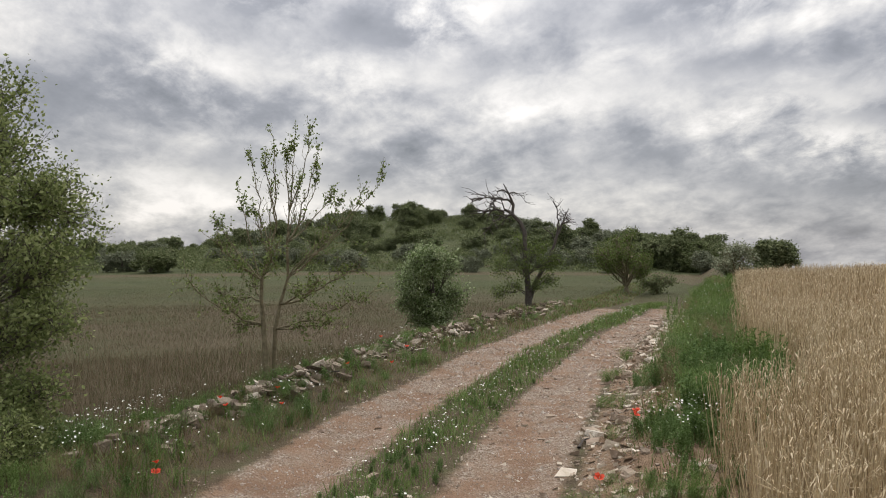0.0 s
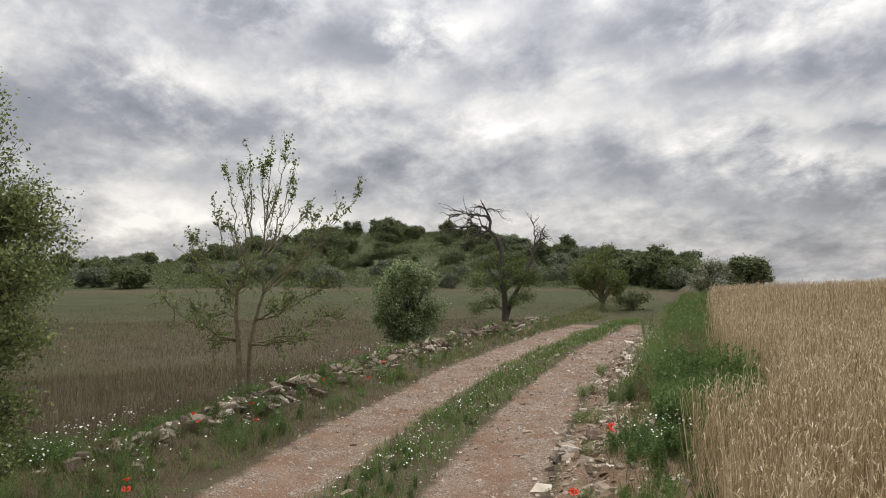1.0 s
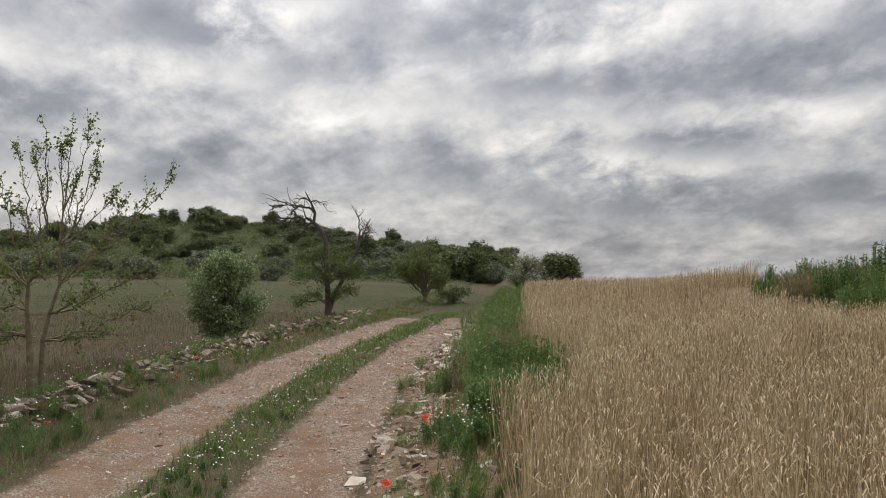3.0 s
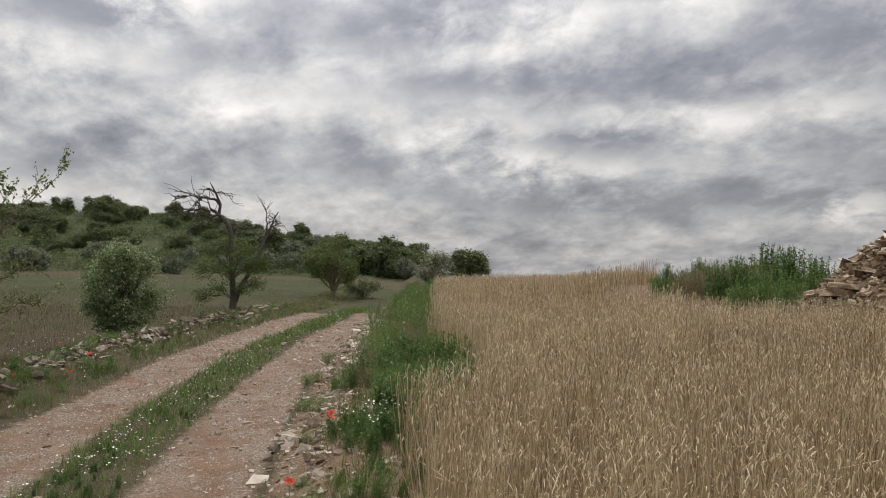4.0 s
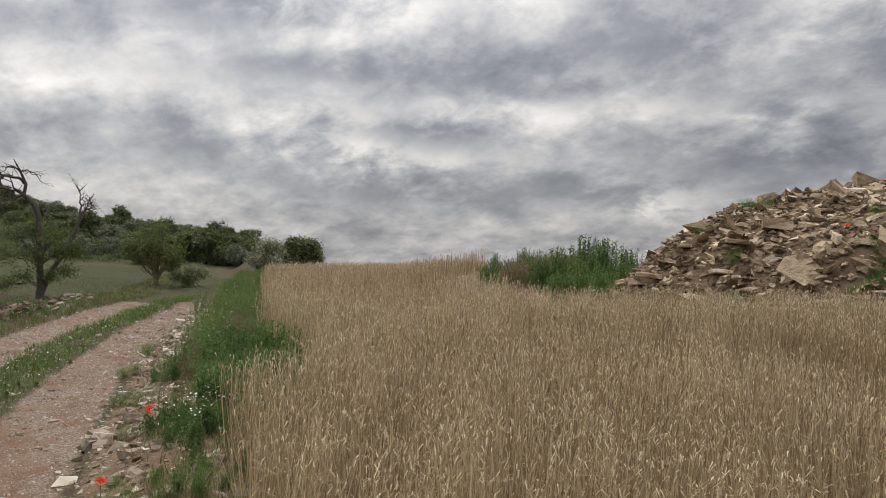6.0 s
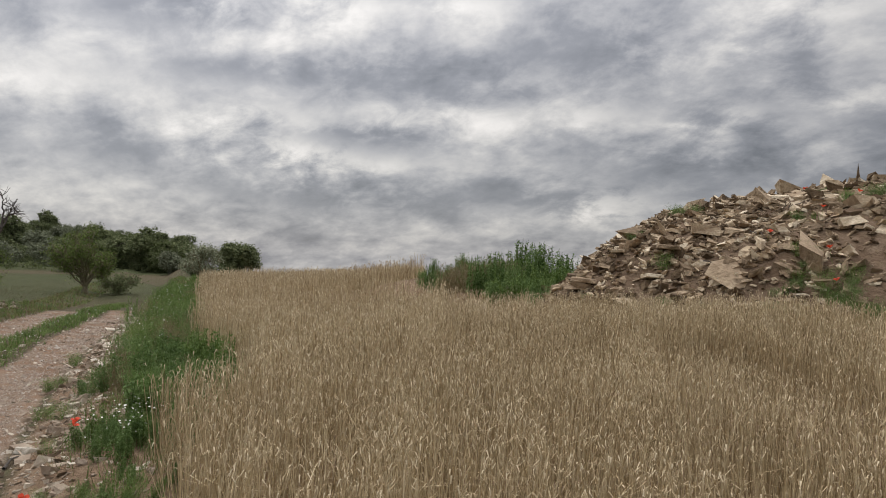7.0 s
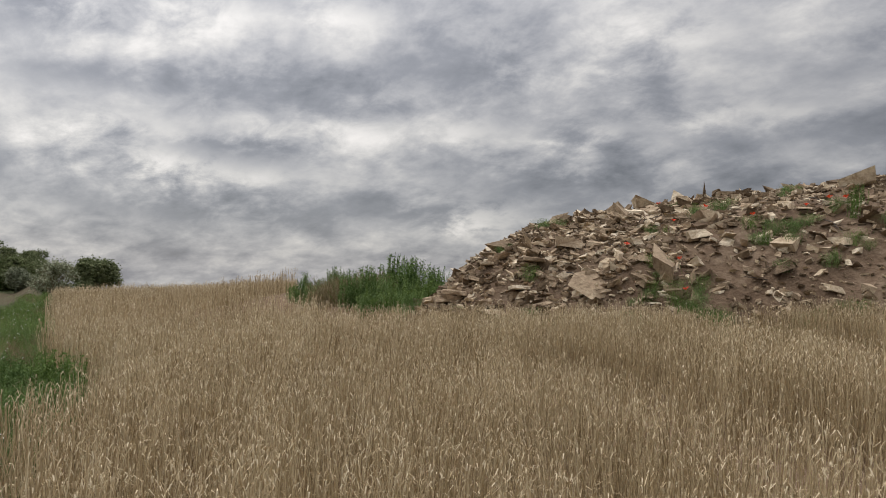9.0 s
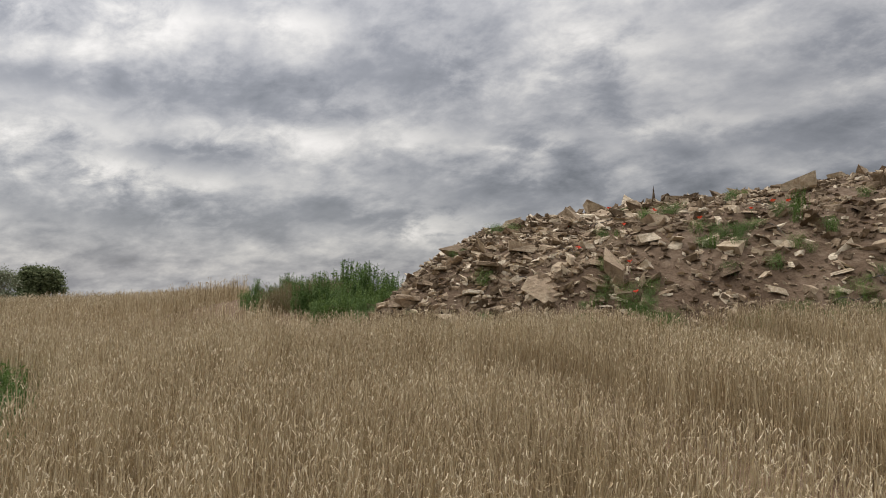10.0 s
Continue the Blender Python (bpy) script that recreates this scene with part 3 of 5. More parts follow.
# young tree on the verge: two stems, low spreading limbs, thin upright shoots
ax, ay = -2.12, 9.15
az = ground_z(ax, ay)
def young_tree():
    rng = np.random.default_rng(77)
    wood, tips = [], []
    s1 = np.array([(-0.03, 0, -0.1), (-0.03, 0.01, 0.35), (-0.05, 0, 0.74), (-0.08, 0.02, 1.02), (-0.07, 0, 1.28), (0.02, 0.03, 1.6), (0.1, 0.02, 1.95)])
    s2 = np.array([(0.06, 0.05, -0.1), (0.07, 0.05, 0.35), (0.08, 0.04, 0.68), (0.14, 0.05, 0.98), (0.24, 0.03, 1.3), (0.23, 0.02, 1.72), (0.26, 0, 2.1)])
    stems = [tube(s1, [0.04, 0.034, 0.031, 0.024, 0.02, 0.014, 0.009], 8), tube(s2, [0.03, 0.026, 0.025, 0.021, 0.018, 0.014, 0.009], 8)]
    # stem, joint on it, end, how far the limb sags outward first, leaves low and leaves at the tip
    LOW = [(s1, 2, (-0.92, -0.2, 1.34), 0.25), (s1, 2, (-0.45, 0.2, 0.72), 0.3), (s1, 3, (-0.7, 0.35, 1.1), 0.3), (s2, 2, (1.38, 0.1, 1.26), 0.22), (s2, 2, (0.9, -0.3, 0.78), 0.35), (s2, 3, (1.1, 0.3, 1.5), 0.3),
           (s1, 4, (-0.55, -0.3, 1.75), 0.4), (s2, 3, (0.7, -0.35, 1.3), 0.3), (s1, 3, (-0.35, 0.4, 1.5), 0.4), (s2, 4, (0.75, 0.35, 1.85), 0.4), (s1, 4, (0.2, -0.4, 1.7), 0.5)]
    HIGH = [(s1, 5, (-0.22, 0.0, 2.86)), (s1, 6, (-0.05, 0.1, 2.8)), (s1, 6, (0.09, -0.1, 3.0)), (s2, 6, (0.2, 0.1, 2.9)), (s2, 6, (0.33, 0.0, 3.02)), (s2, 6, (0.52, 0.05, 3.1)), (s2, 5, (0.64, -0.05, 2.9)), (s2, 5, (0.62, 0.1, 2.6)),
            (s1, 4, (-0.36, 0.05, 2.42)), (s1, 4, (-0.64, 0.0, 2.06)), (s1, 5, (-0.13, -0.1, 2.1)), (s2, 5, (0.78, 0.1, 2.36)), (s2, 4, (0.88, 0.0, 2.24)), (s2, 4, (1.2, 0.1, 2.47)), (s2, 4, (1.42, 0.0, 2.58)), (s1, 5, (0.0, 0.2, 2.5)), (s2, 5, (0.42, -0.2, 2.5))]

    def leaf_along(tw, m, lo):
        if m:
            n = len(tw) - 1
            t = rng.uniform(lo, 1.0, m) * n
            i = np.minimum(t.astype(int), n - 1)
            w = (t - i)[:, None]
            tips.append(tw[i] * (1 - w) + tw[i + 1] * w + rng.normal(size=(m, 3)) * 0.018)

    for s, k, e, sag in LOW:
        d = np.array(e) - s[k]
        limb = bezier(s[k], e, (d[0] * 0.6, d[1] * 0.6, d[2] * sag), rng, 10, 0.018)
        wood.append(tube(limb, np.linspace(0.015, 0.004, 10), 6))
        for q in range(34):
            f = rng.uniform(0.25, 1.0) * 9
            i = min(int(f), 8)
            p = limb[i] * (1 - f + i) + limb[i + 1] * (f - i)
            way = rng.normal(size=3) * 0.8 + np.array([0, 0, 0.55]) + d / np.linalg.norm(d) * 0.4
            way /= np.linalg.norm(way)
            tw = bezier(p, p + way * rng.uniform(0.1, 0.36), way * 0.1 + rng.normal(size=3) * 0.03, rng, 4, 0.05)
            wood.append(tube(tw, np.linspace(0.005, 0.0018, 4), 3))
            leaf_along(tw, rng.poisson(8), 0.2)
    for s, k, e in HIGH:
        d = np.array(e) - s[k]
        limb = bezier(s[k], e, (d[0] * 0.62, d[1] * 0.5, d[2] * 0.4), rng, 10, 0.012)
        wood.append(tube(limb, np.linspace(0.010, 0.0025, 10), 5))
        for q in range(15):
            f = rng.uniform(0.2, 1.0) * 9
            i = min(int(f), 8)
            p = limb[i] * (1 - f + i) + limb[i + 1] * (f - i)
            way = rng.normal(size=3) * 0.42 + np.array([0, 0, 0.8]) + d / np.linalg.norm(d) * 0.5
            way /= np.linalg.norm(way)
            tw = bezier(p, p + way * rng.uniform(0.08, 0.26), way * 0.08 + rng.normal(size=3) * 0.02, rng, 4, 0.05)
            wood.append(tube(tw, np.linspace(0.0035, 0.0015, 4), 3))
            leaf_along(tw, rng.poisson(14 if f > 6 else 2.0), 0.3)
        leaf_along(limb, 30, 0.82)
    return (mesh_np("trunk", *join(stems), [M_BARK], smooth=True), mesh_np("limb", *join(wood), [M_BARK], smooth=True),
            mesh_np("crown", *leaves(np.concatenate(tips), 0.037, rng, 0.3, 1.5), [M_ALMOND]))


plant("almond_tree", young_tree(), (ax, ay, az), 0, "slender young two-stemmed tree with thin leaves and bare shoots")

# round holm oak bush
bx, by = -0.27, 17.4
bush_lobes = random_lobes(9, 30, 0.66, 0.66, 0.80, 1.06, 0.30, 0.6) + [(0.1, -0.2, 0.35, 0.34), (-0.2, -0.1, 0.3, 0.32), (0.0, 0.3, 0.4, 0.3)]
bush = lobed_tree(9, [(0, 0, -0.2), (0.02, 0, 0.2), (0, 0.02, 0.5), (0.03, 0, 0.9), (0, 0, 1.3)], 0.07, bush_lobes, M_HOLM, M_OAKBARK, 0.055, 34, 24, 0.9, 0.0, 0.3, 0.018)
plant("holm_oak_bush", bush, (bx, by, ground_z(bx, by)), 0, "round grey-green holm oak bush at the field edge", "bush", scale=1.07)

# half-dead tree by the road
dx, dy = 2.78, 24.8


def dead_tree():
    rng = np.random.default_rng(5)
    main = np.array([(0.0, 0, -0.1), (0.02, 0, 0.5), (-0.02, 0.03, 1.1), (-0.08, 0, 1.8), (-0.10, 0, 2.45), (-0.22, 0.05, 2.75), (-0.48, 0, 3.0), (-0.44, 0.05, 3.3), (-0.58, 0, 3.62), (-0.76, 0, 3.95)])
    stem = tube(main, [0.14, 0.10, 0.085, 0.075, 0.07, 0.065, 0.055, 0.045, 0.03, 0.012], 8)
    side = np.array([(0.0, 0, 0.2), (0.25, 0.1, 0.9), (0.6, 0.1, 1.5), (0.85, 0.1, 2.1), (0.95, 0.1, 2.55)])
    stem2 = tube(side, [0.09, 0.07, 0.055, 0.045, 0.03], 7)
    wood = []

    def bare(a, e, r, n, sub):
        limb = bezier(a, e, (np.array(e) - a) * 0.4 + np.array([0, 0, 0.25 * np.linalg.norm(np.array(e) - a)]), rng, 8, 0.05)
        wood.append(tube(limb, np.linspace(r, r * 0.25, 8), 5))
        for k in range(n):
            i = rng.integers(2, 8)
            way = limb[i] - limb[i - 1]
            way = way / np.linalg.norm(way) + rng.normal(size=3) * 0.6
            way /= np.linalg.norm(way)
            L = rng.uniform(0.2, 0.55) * sub
            tw = bezier(limb[i], limb[i] + way * L, way * L * 0.4 + rng.normal(size=3) * 0.06, rng, 5, 0.06)
            wood.append(tube(tw, np.linspace(r * 0.45, r * 0.15, 5), 4))
            for q in range(2):
                e2 = tw[-2] + (way + rng.normal(size=3) * 0.7) * L * 0.5
                wood.append(tube(bezier(tw[2 + q], e2, (e2 - tw[2]) * 0.4, rng, 4, 0.06), np.linspace(r * 0.25, r * 0.1, 4), 3))

    bare(main[6], (-1.35, 0.1, 3.1), 0.055, 12, 1.0)
    bare(main[7], (-1.4, 0, 3.5), 0.05, 12, 0.9)
    bare(main[6], (-1.2, -0.2, 2.6), 0.044, 10, 0.9)
    bare(main[8], (-0.2, 0.1, 3.6), 0.028, 5, 0.6)
    bare(main[8], (-1.1, 0.1, 3.7), 0.028, 6, 0.5)
    bare(side[4], (1.45, 0.1, 2.85), 0.034, 9, 0.8)
    bare(side[4], (0.9, 0, 3.2), 0.032, 8, 0.8)
    bare(side[3], (1.25, 0, 3.1), 0.032, 8, 0.7)
    bare(side[3], (0.35, 0.1, 2.8), 0.018, 3, 0.8)
    lob = [(-0.7, 0, 1.9, 0.42), (-0.85, 0.2, 1.3, 0.4), (-0.55, -0.3, 0.8, 0.38), (0.55, -0.2, 1.5, 0.36), (0.75, 0.1, 1.0, 0.36), (0.2, -0.3, 1.85, 0.36), (0.5, 0.2, 2.0, 0.3), (-0.3, 0.2, 2.2, 0.34), (0.95, 0, 1.6, 0.3), (-0.2, -0.4, 1.4, 0.34), (-0.95, 0, 0.55, 0.26), (0.3, -0.2, 0.85, 0.3)]
    _, limbs, crown = lobed_tree(6, main[:5], 0.1, lob, M_FRESH, M_DEADWOOD, 0.055, 26, 18, 0.9, 0.3, 0.35, 0.022)
    me = limbs
    extra = mesh_np("deadwood", *join(wood + [stem2]), [M_DEADWOOD], smooth=True)
    return mesh_np("trunk", *stem, [M_DEADWOOD], smooth=True), me, crown, extra


meshes = dead_tree()
dead = plant("half_dead_tree", meshes[:3], (dx, dy, ground_z(dx, dy)), 0, "gnarled half-dead tree with bare crown and leafy lower limbs", scale=1.06)
part("dead_branch", meshes[3], dead, "bare grey crooked deadwood")


def clumps(points, size, rng):
    """Leaf clumps too far off to show single leaves: small uneven lumps."""
    g = (1 + 5 ** 0.5) / 2
    ball = np.array([(-1, g, 0), (1, g, 0), (-1, -g, 0), (1, -g, 0), (0, -1, g), (0, 1, g), (0, -1, -g), (0, 1, -g), (g, 0, -1), (g, 0, 1), (-g, 0, -1), (-g, 0, 1)]) / 1.9
    tri = np.array([(0, 11, 5), (0, 5, 1), (0, 1, 7), (0, 7, 10), (0, 10, 11), (1, 5, 9), (5, 11, 4), (11, 10, 2), (10, 7, 6), (7, 1, 8), (3, 9, 4), (3, 4, 2), (3, 2, 6), (3, 6, 8), (3, 8, 9), (4, 9, 5), (2, 4, 11), (6, 2, 10), (8, 6, 7), (9, 8, 1)])
    n = len(points)
    r = size * rng.uniform(0.55, 1.3, n)
    v = points[:, None] + ball[None] * r[:, None, None] * rng.uniform(0.55, 1.35, (n, 12, 1)) * np.array([1, 1, 0.75])
    return v.reshape(-1, 3), ((np.arange(n) * 12)[:, None, None] + tri[None]).reshape(-1, 3)


def far_tree(seed, mat, lobes_n=14, rx=1.4, rz=1.0, cz=1.1, leaf=0.105):
    lob = random_lobes(seed, lobes_n, rx, rx, rz, cz, 0.62, 0.45)
    stem, limbs, _ = lobed_tree(seed, [(0, 0, -0.3), (0.05, 0, 0.4), (-0.03, 0.05, 0.9), (0.04, 0, 1.5)], 0.14, lob, None, M_OAKBARK, leaf, 8, 2, 0.8, 0.0, 0.35, 0.04, 0.02)
    rng = np.random.default_rng(seed)
    pts, ways = [], []
    for x, y, z, r in lob:
        d = rng.normal(size=(70, 3))
        d /= np.linalg.norm(d, axis=1)[:, None]
        pts.append(np.array([x, y, z]) + d * (r * rng.uniform(0.55, 1.0, 70))[:, None] * np.array([1, 1, 0.8]))
        ways.append(d)
    pts, ways = np.concatenate(pts), np.concatenate(ways)
    edge = np.repeat(pts + ways * 0.05, 5, 0) + rng.normal(size=(len(pts) * 5, 3)) * 0.09
    crown = mesh_np("crown", *join([clumps(pts, 0.10, rng), leaves(edge, leaf * 1.2, rng, 0, 1.5, outward=np.repeat(ways, 5, 0))]), [mat], smooth=True)
    return stem, limbs, crown


mid = lobed_tree(51, [(0, 0, -0.2), (0.0, 0, 0.2), (0.02, 0, 0.5)], 0.13, random_lobes(51, 22, 1.35, 1.35, 1.15, 1.75, 0.5, 0.5), M_FRESH, M_BARK, 0.11, 22, 9, 0.8, 0.1, 0.35, 0.05, 0.015)
plant("spreading_tree", mid, (8.95, 36.9, ground_z(8.95, 36.9)), 40, "fresh green spreading tree beside the bend of the road")
low = lobed_tree(52, [(0, 0, -0.1), (0, 0, 0.1), (0, 0, 0.3)], 0.05, random_lobes(52, 12, 0.85, 0.7, 0.4, 0.45, 0.34, 0.5), M_FAR, M_BARK, 0.1, 18, 9, 0.8, 0.0, 0.3, 0.03, 0.012)
plant("shrub", low, (10.6, 37.5, ground_z(10.6, 37.5)), 0, "low dark green shrub under the spreading tree", "bush")
pale = lobed_tree(53, [(0, 0, -0.1), (0, 0, 0.3), (0, 0, 0.8)], 0.06, random_lobes(53, 20, 1.0, 0.9, 0.75, 1.1, 0.4, 0.6), M_PALE, M_BARK, 0.1, 20, 9, 0.8, 0.0, 0.3, 0.03, 0.012)
plant("pale_bush", pale, (17.3, 44.8, 0.1 + ground_z(17.3, 44.8)), 0, "pale grey-green bush behind the wheat crest", "bush", scale=1.2)
crest_tree = far_tree(54, M_FAR, 22, 1.3, 1.15, 1.75, 0.10)
plant("crest_tree", crest_tree, (23.2, 53.1, ground_z(23.2, 53.1)), 0, "dark round evergreen tree behind the wheat crest", "tree", scale=1.1)

protos = [(far_tree(60, M_FAR), "dark green evergreen oak on the wooded hillside"), (far_tree(61, M_OLIVE, 14, 1.5, 0.9, 1.0), "grey-green olive tree on the wooded hillside"),
          (far_tree(62, M_FAR, 16, 1.2, 1.2, 1.3), "dark green evergreen oak on the wooded hillside"), (far_tree(63, M_WOOD2, 13, 1.4, 1.0, 1.05), "mid-green scrub oak on the wooded hillside"),
          (far_tree(64, M_FAR, 14, 1.6, 0.8, 0.9), "dark green evergreen oak on the wooded hillside"), (far_tree(65, M_OLIVE, 15, 1.3, 1.1, 1.15), "grey-green olive tree on the wooded hillside"),
          (far_tree(66, M_WOOD2, 14, 1.3, 1.1, 1.15), "mid-green scrub oak on the wooded hillside")]
rng = random.Random(4)


def hill_tree(b, r, k, sc):
    x, y = r * math.sin(radians(b)), r * math.cos(radians(b))
    plant("hill_tree", protos[k][0], (x, y, ground_z(x, y) - 0.15), rng.uniform(0, 360), protos[k][1], "tree", "trees on the wooded hill", sc)


for n in range(270):
    b = rng.uniform(-38, 20.5)
    r = 66 + 92 * rng.random() ** 1.15
    if b < -15:
        r = 68 + 120 * rng.random()
    near = r < 90
    hill_tree(b, r, rng.choice((1, 5, 1, 5, 3, 6, 0) if near else (0, 0, 2, 3, 4, 6, 1)), rng.uniform(0.65, 1.05) if near else rng.uniform(0.75, 1.25))
# skyline trees of the hilltop, and the nearer belt towards the road's bend
SKYLINE = ((-2.9, 131, 0, 1.5), (-2.3, 130, 2, 1.2), (-0.3, 131, 4, 1.25), (2.2, 128, 2, 1.45), (2.9, 127, 0, 1.2), (-5.0, 130, 4, 1.0), (-7.5, 128, 0, 1.0), (-9, 126, 4, 1.1), (-12, 125, 2, 1.1), (-14.8, 120, 0, 1.3), (4.6, 122, 6, 1.1),
                    (7.5, 84, 0, 1.25), (9.2, 82, 2, 1.35), (11.0, 80, 5, 1.2), (12.6, 78, 0, 1.15), (13.8, 78, 2, 1.3), (15.2, 74, 4, 1.35), (16.4, 72, 0, 1.3), (17.4, 71, 2, 1.35), (18.4, 70, 6, 1.2), (19.4, 72, 0, 1.1), (20.4, 75, 2, 0.9), (21.6, 80, 4, 1.0))
for b, r, k, sc in SKYLINE:
    hill_tree(b, r, k, sc * (0.85 if r > 100 else 1.0))


def scrub():
    """Undergrowth between the hill's trees: low lumps of leaves."""
    rng = np.random.default_rng(12)
    n = 4200
    b = np.radians(rng.uniform(-40, 21, n))
    r = 67 + 78 * rng.uniform(0, 1, n) ** 0.9
    keep = wave(r * np.sin(b), r * np.cos(b), 0.12, 2.0) > -0.65
    b, r = b[keep], r[keep]
    c = onto(r * np.sin(b), r * np.cos(b))
    size = rng.uniform(0.4, 1.15, len(c))
    m = 50
    d = rng.normal(size=(len(c), m, 3))
    d /= np.linalg.norm(d, axis=2)[:, :, None]
    d[:, :, 2] = np.abs(d[:, :, 2]) * 0.8
    p = (c[:, None] + d * size[:, None, None] * rng.uniform(0.6, 1.1, (len(c), m))[:, :, None]).reshape(-1, 3)
    return mesh_np("scrub", *leaves(p, 0.18, rng, 0, 1.5, outward=d.reshape(-1, 3)), [M_WOOD2])


tagged(new("scrub", scrub()), "low green scrub between the trees of the hill", "scrub", kind="stuff")


# ---- left field: thin crop gone brown ----
def left_field(seed, n, rad, width, tall):
    rng = np.random.default_rng(seed)
    x, y = scatter(rng, n, (-42, 14), rad)
    s = across(x, y)
    ok = s < -2.75 + 0.25 * wave(x, y, 2.0, 3.0)
    p = onto(x[ok], y[ok])
    m = len(p)
    up = np.stack([rng.normal(0, 0.16, m), rng.normal(0, 0.16, m), np.ones(m)], 1)
    h = tall * rng.uniform(0.5, 1.25, m)
    green = (rng.uniform(0, 1, m) < 0.30 + 0.25 * wave(p[:, 0], p[:, 1], 0.35, 1.0) + 0.35 * smooth(22, 40, np.hypot(p[:, 0], p[:, 1])))
    v, f = strips(p, up, h, np.full(m, width) * rng.uniform(0.7, 1.4, m), rng, 0.35, 2, 0.4)
    return v, f, np.tile(green.astype(int), 2)


chunks = [left_field(41, 60000, (5, 16), 0.004, 0.17), left_field(42, 60000, (16, 30), 0.005, 0.10), left_field(43, 26000, (28, 44), 0.006, 0.07)]
v, f = join([c[:2] for c in chunks])
crop_ob = new("field_crop", mesh_np("field_crop", v, f, [M_CROP, M_CROPGREEN], np.concatenate([c[2] for c in chunks])))
tagged(crop_ob, "thin brownish green crop across the lower field", "crop", kind="stuff")


# ---- grass ----
def grass(seed, n, y_range, keep, size, width, mats, share=0.3):
    rng = np.random.default_rng(seed)
    y = y_range[0] * (y_range[1] / y_range[0]) ** rng.uniform(0, 1, n)
    s = rng.uniform(-3.4, 3.2, n)
    x = road_x(y) + s * 1.06
    ok = rng.uniform(0, 1, n) < keep(s, x, y)
    x, y = x[ok], y[ok]
    p = onto(x, y)
    m = len(p)
    far = np.clip(y / 8, 1, 3)
    up = np.stack([rng.normal(0, 0.35, m), rng.normal(0, 0.35, m), np.ones(m)], 1)
    h = size * rng.uniform(0.4, 1.3, m) * (1 + 0.4 * wave(x, y, 2.3, 6.0))
    v, f = strips(p, up, h, width * far * rng.uniform(0.7, 1.4, m), rng, 0.6, 2, 0.1)
    return mesh_np("grass", v, f, mats, np.tile((rng.uniform(0, 1, m) < share).astype(int), 2))


def strip_keep(s, x, y):
    return smooth(0.46, 0.2, np.abs(s + 0.02 + 0.1 * wave(x, y, 1.2, 3.0))) * (0.6 + 0.6 * wave(x, y, 3.1, 8.0) + 0.3 * smooth(6.5, 9, y))


def verge_keep(s, x, y):
    a = smooth(-1.15, -1.4, s) * smooth(-3.2, -2.7, s) * (0.6 + 0.7 * wave(x, y, 2.3, 2.0))
    return np.maximum(a, smooth(1.5, 1.75, s) * smooth(wheat_x(y) + 0.2, wheat_x(y), x) * (0.4 + 0.6 * wave(x, y, 2.4, 5.0)))


tagged(new("strip_grass", grass(61, 150000, (3.0, 30), strip_keep, 0.10, 0.006, [M_GRASS, M_DRYGRASS], 0.1)), "short green grass between the wheel tracks", "grass", kind="stuff")
tagged(new("verge_grass", grass(62, 170000, (3.0, 45), verge_keep, 0.10, 0.006, [M_GRASS, M_DRYGRASS], 0.55)), "rough green and dry grass on the road's verges", "grass", kind="stuff")


# ---- weeds ----
def leafy_weed(seed, stems, tall, leaf, mat):
    """Upright stems with pairs of leaves."""
    rng = np.random.default_rng(seed)
    wood, pts = [], []
    for k in range(stems):
        a, r = rng.uniform(0, 2 * np.pi), rng.uniform(0, 0.16)
        base = np.array([math.cos(a) * r, math.sin(a) * r, -0.02])
        top = base + np.array([rng.normal(0, 0.09), rng.normal(0, 0.09), 1.0]) * tall * rng.uniform(0.6, 1.1)
        line = bezier(base, top, (top - base) * 0.5 + rng.normal(size=3) * 0.02, rng, 6, 0.01)
        wood.append(tube(line, np.linspace(0.005, 0.002, 6), 3))
        t = rng.uniform(0.15, 1.0, 34) * 5
        i = np.minimum(t.astype(int), 4)
        w = (t - i)[:, None]
        pts.append(line[i] * (1 - w) + line[i + 1] * w)
    v, f = leaves(np.concatenate(pts), leaf, rng, 0.1, 2.6)
    return mesh_np("stems", *join(wood), [mat], smooth=True), mesh_np("leaves", v, f, [mat])


def feathery_weed(seed, n, tall, mat):
    """A cushion of fine upright fronds."""
    rng = np.random.default_rng(seed)
    base = np.stack([rng.normal(0, 0.09, n), rng.normal(0, 0.09, n), np.full(n, -0.02)], 1)
    d = np.stack([rng.normal(0, 0.32, n), rng.normal(0, 0.32, n), np.ones(n)], 1)
    L = tall * rng.uniform(0.5, 1.1, n)
    a = strips(base, d, L, np.full(n, 0.005), rng, 0.35, 3, 0.3)
    p = np.repeat(base + d * (L * 0.75)[:, None], 5, 0) + rng.normal(size=(n * 5, 3)) * tall * 0.12
    q = rng.normal(size=(n * 5, 3))
    q[:, 2] = np.abs(q[:, 2])
    q /= np.linalg.norm(q, axis=1)[:, None]
    b = strips(p, q, np.full(n * 5, tall * 0.14), np.full(n * 5, 0.005), rng, 0.5, 1, 0.3)
    return mesh_np("stems", *a, [mat]), mesh_np("leaves", *b, [mat])


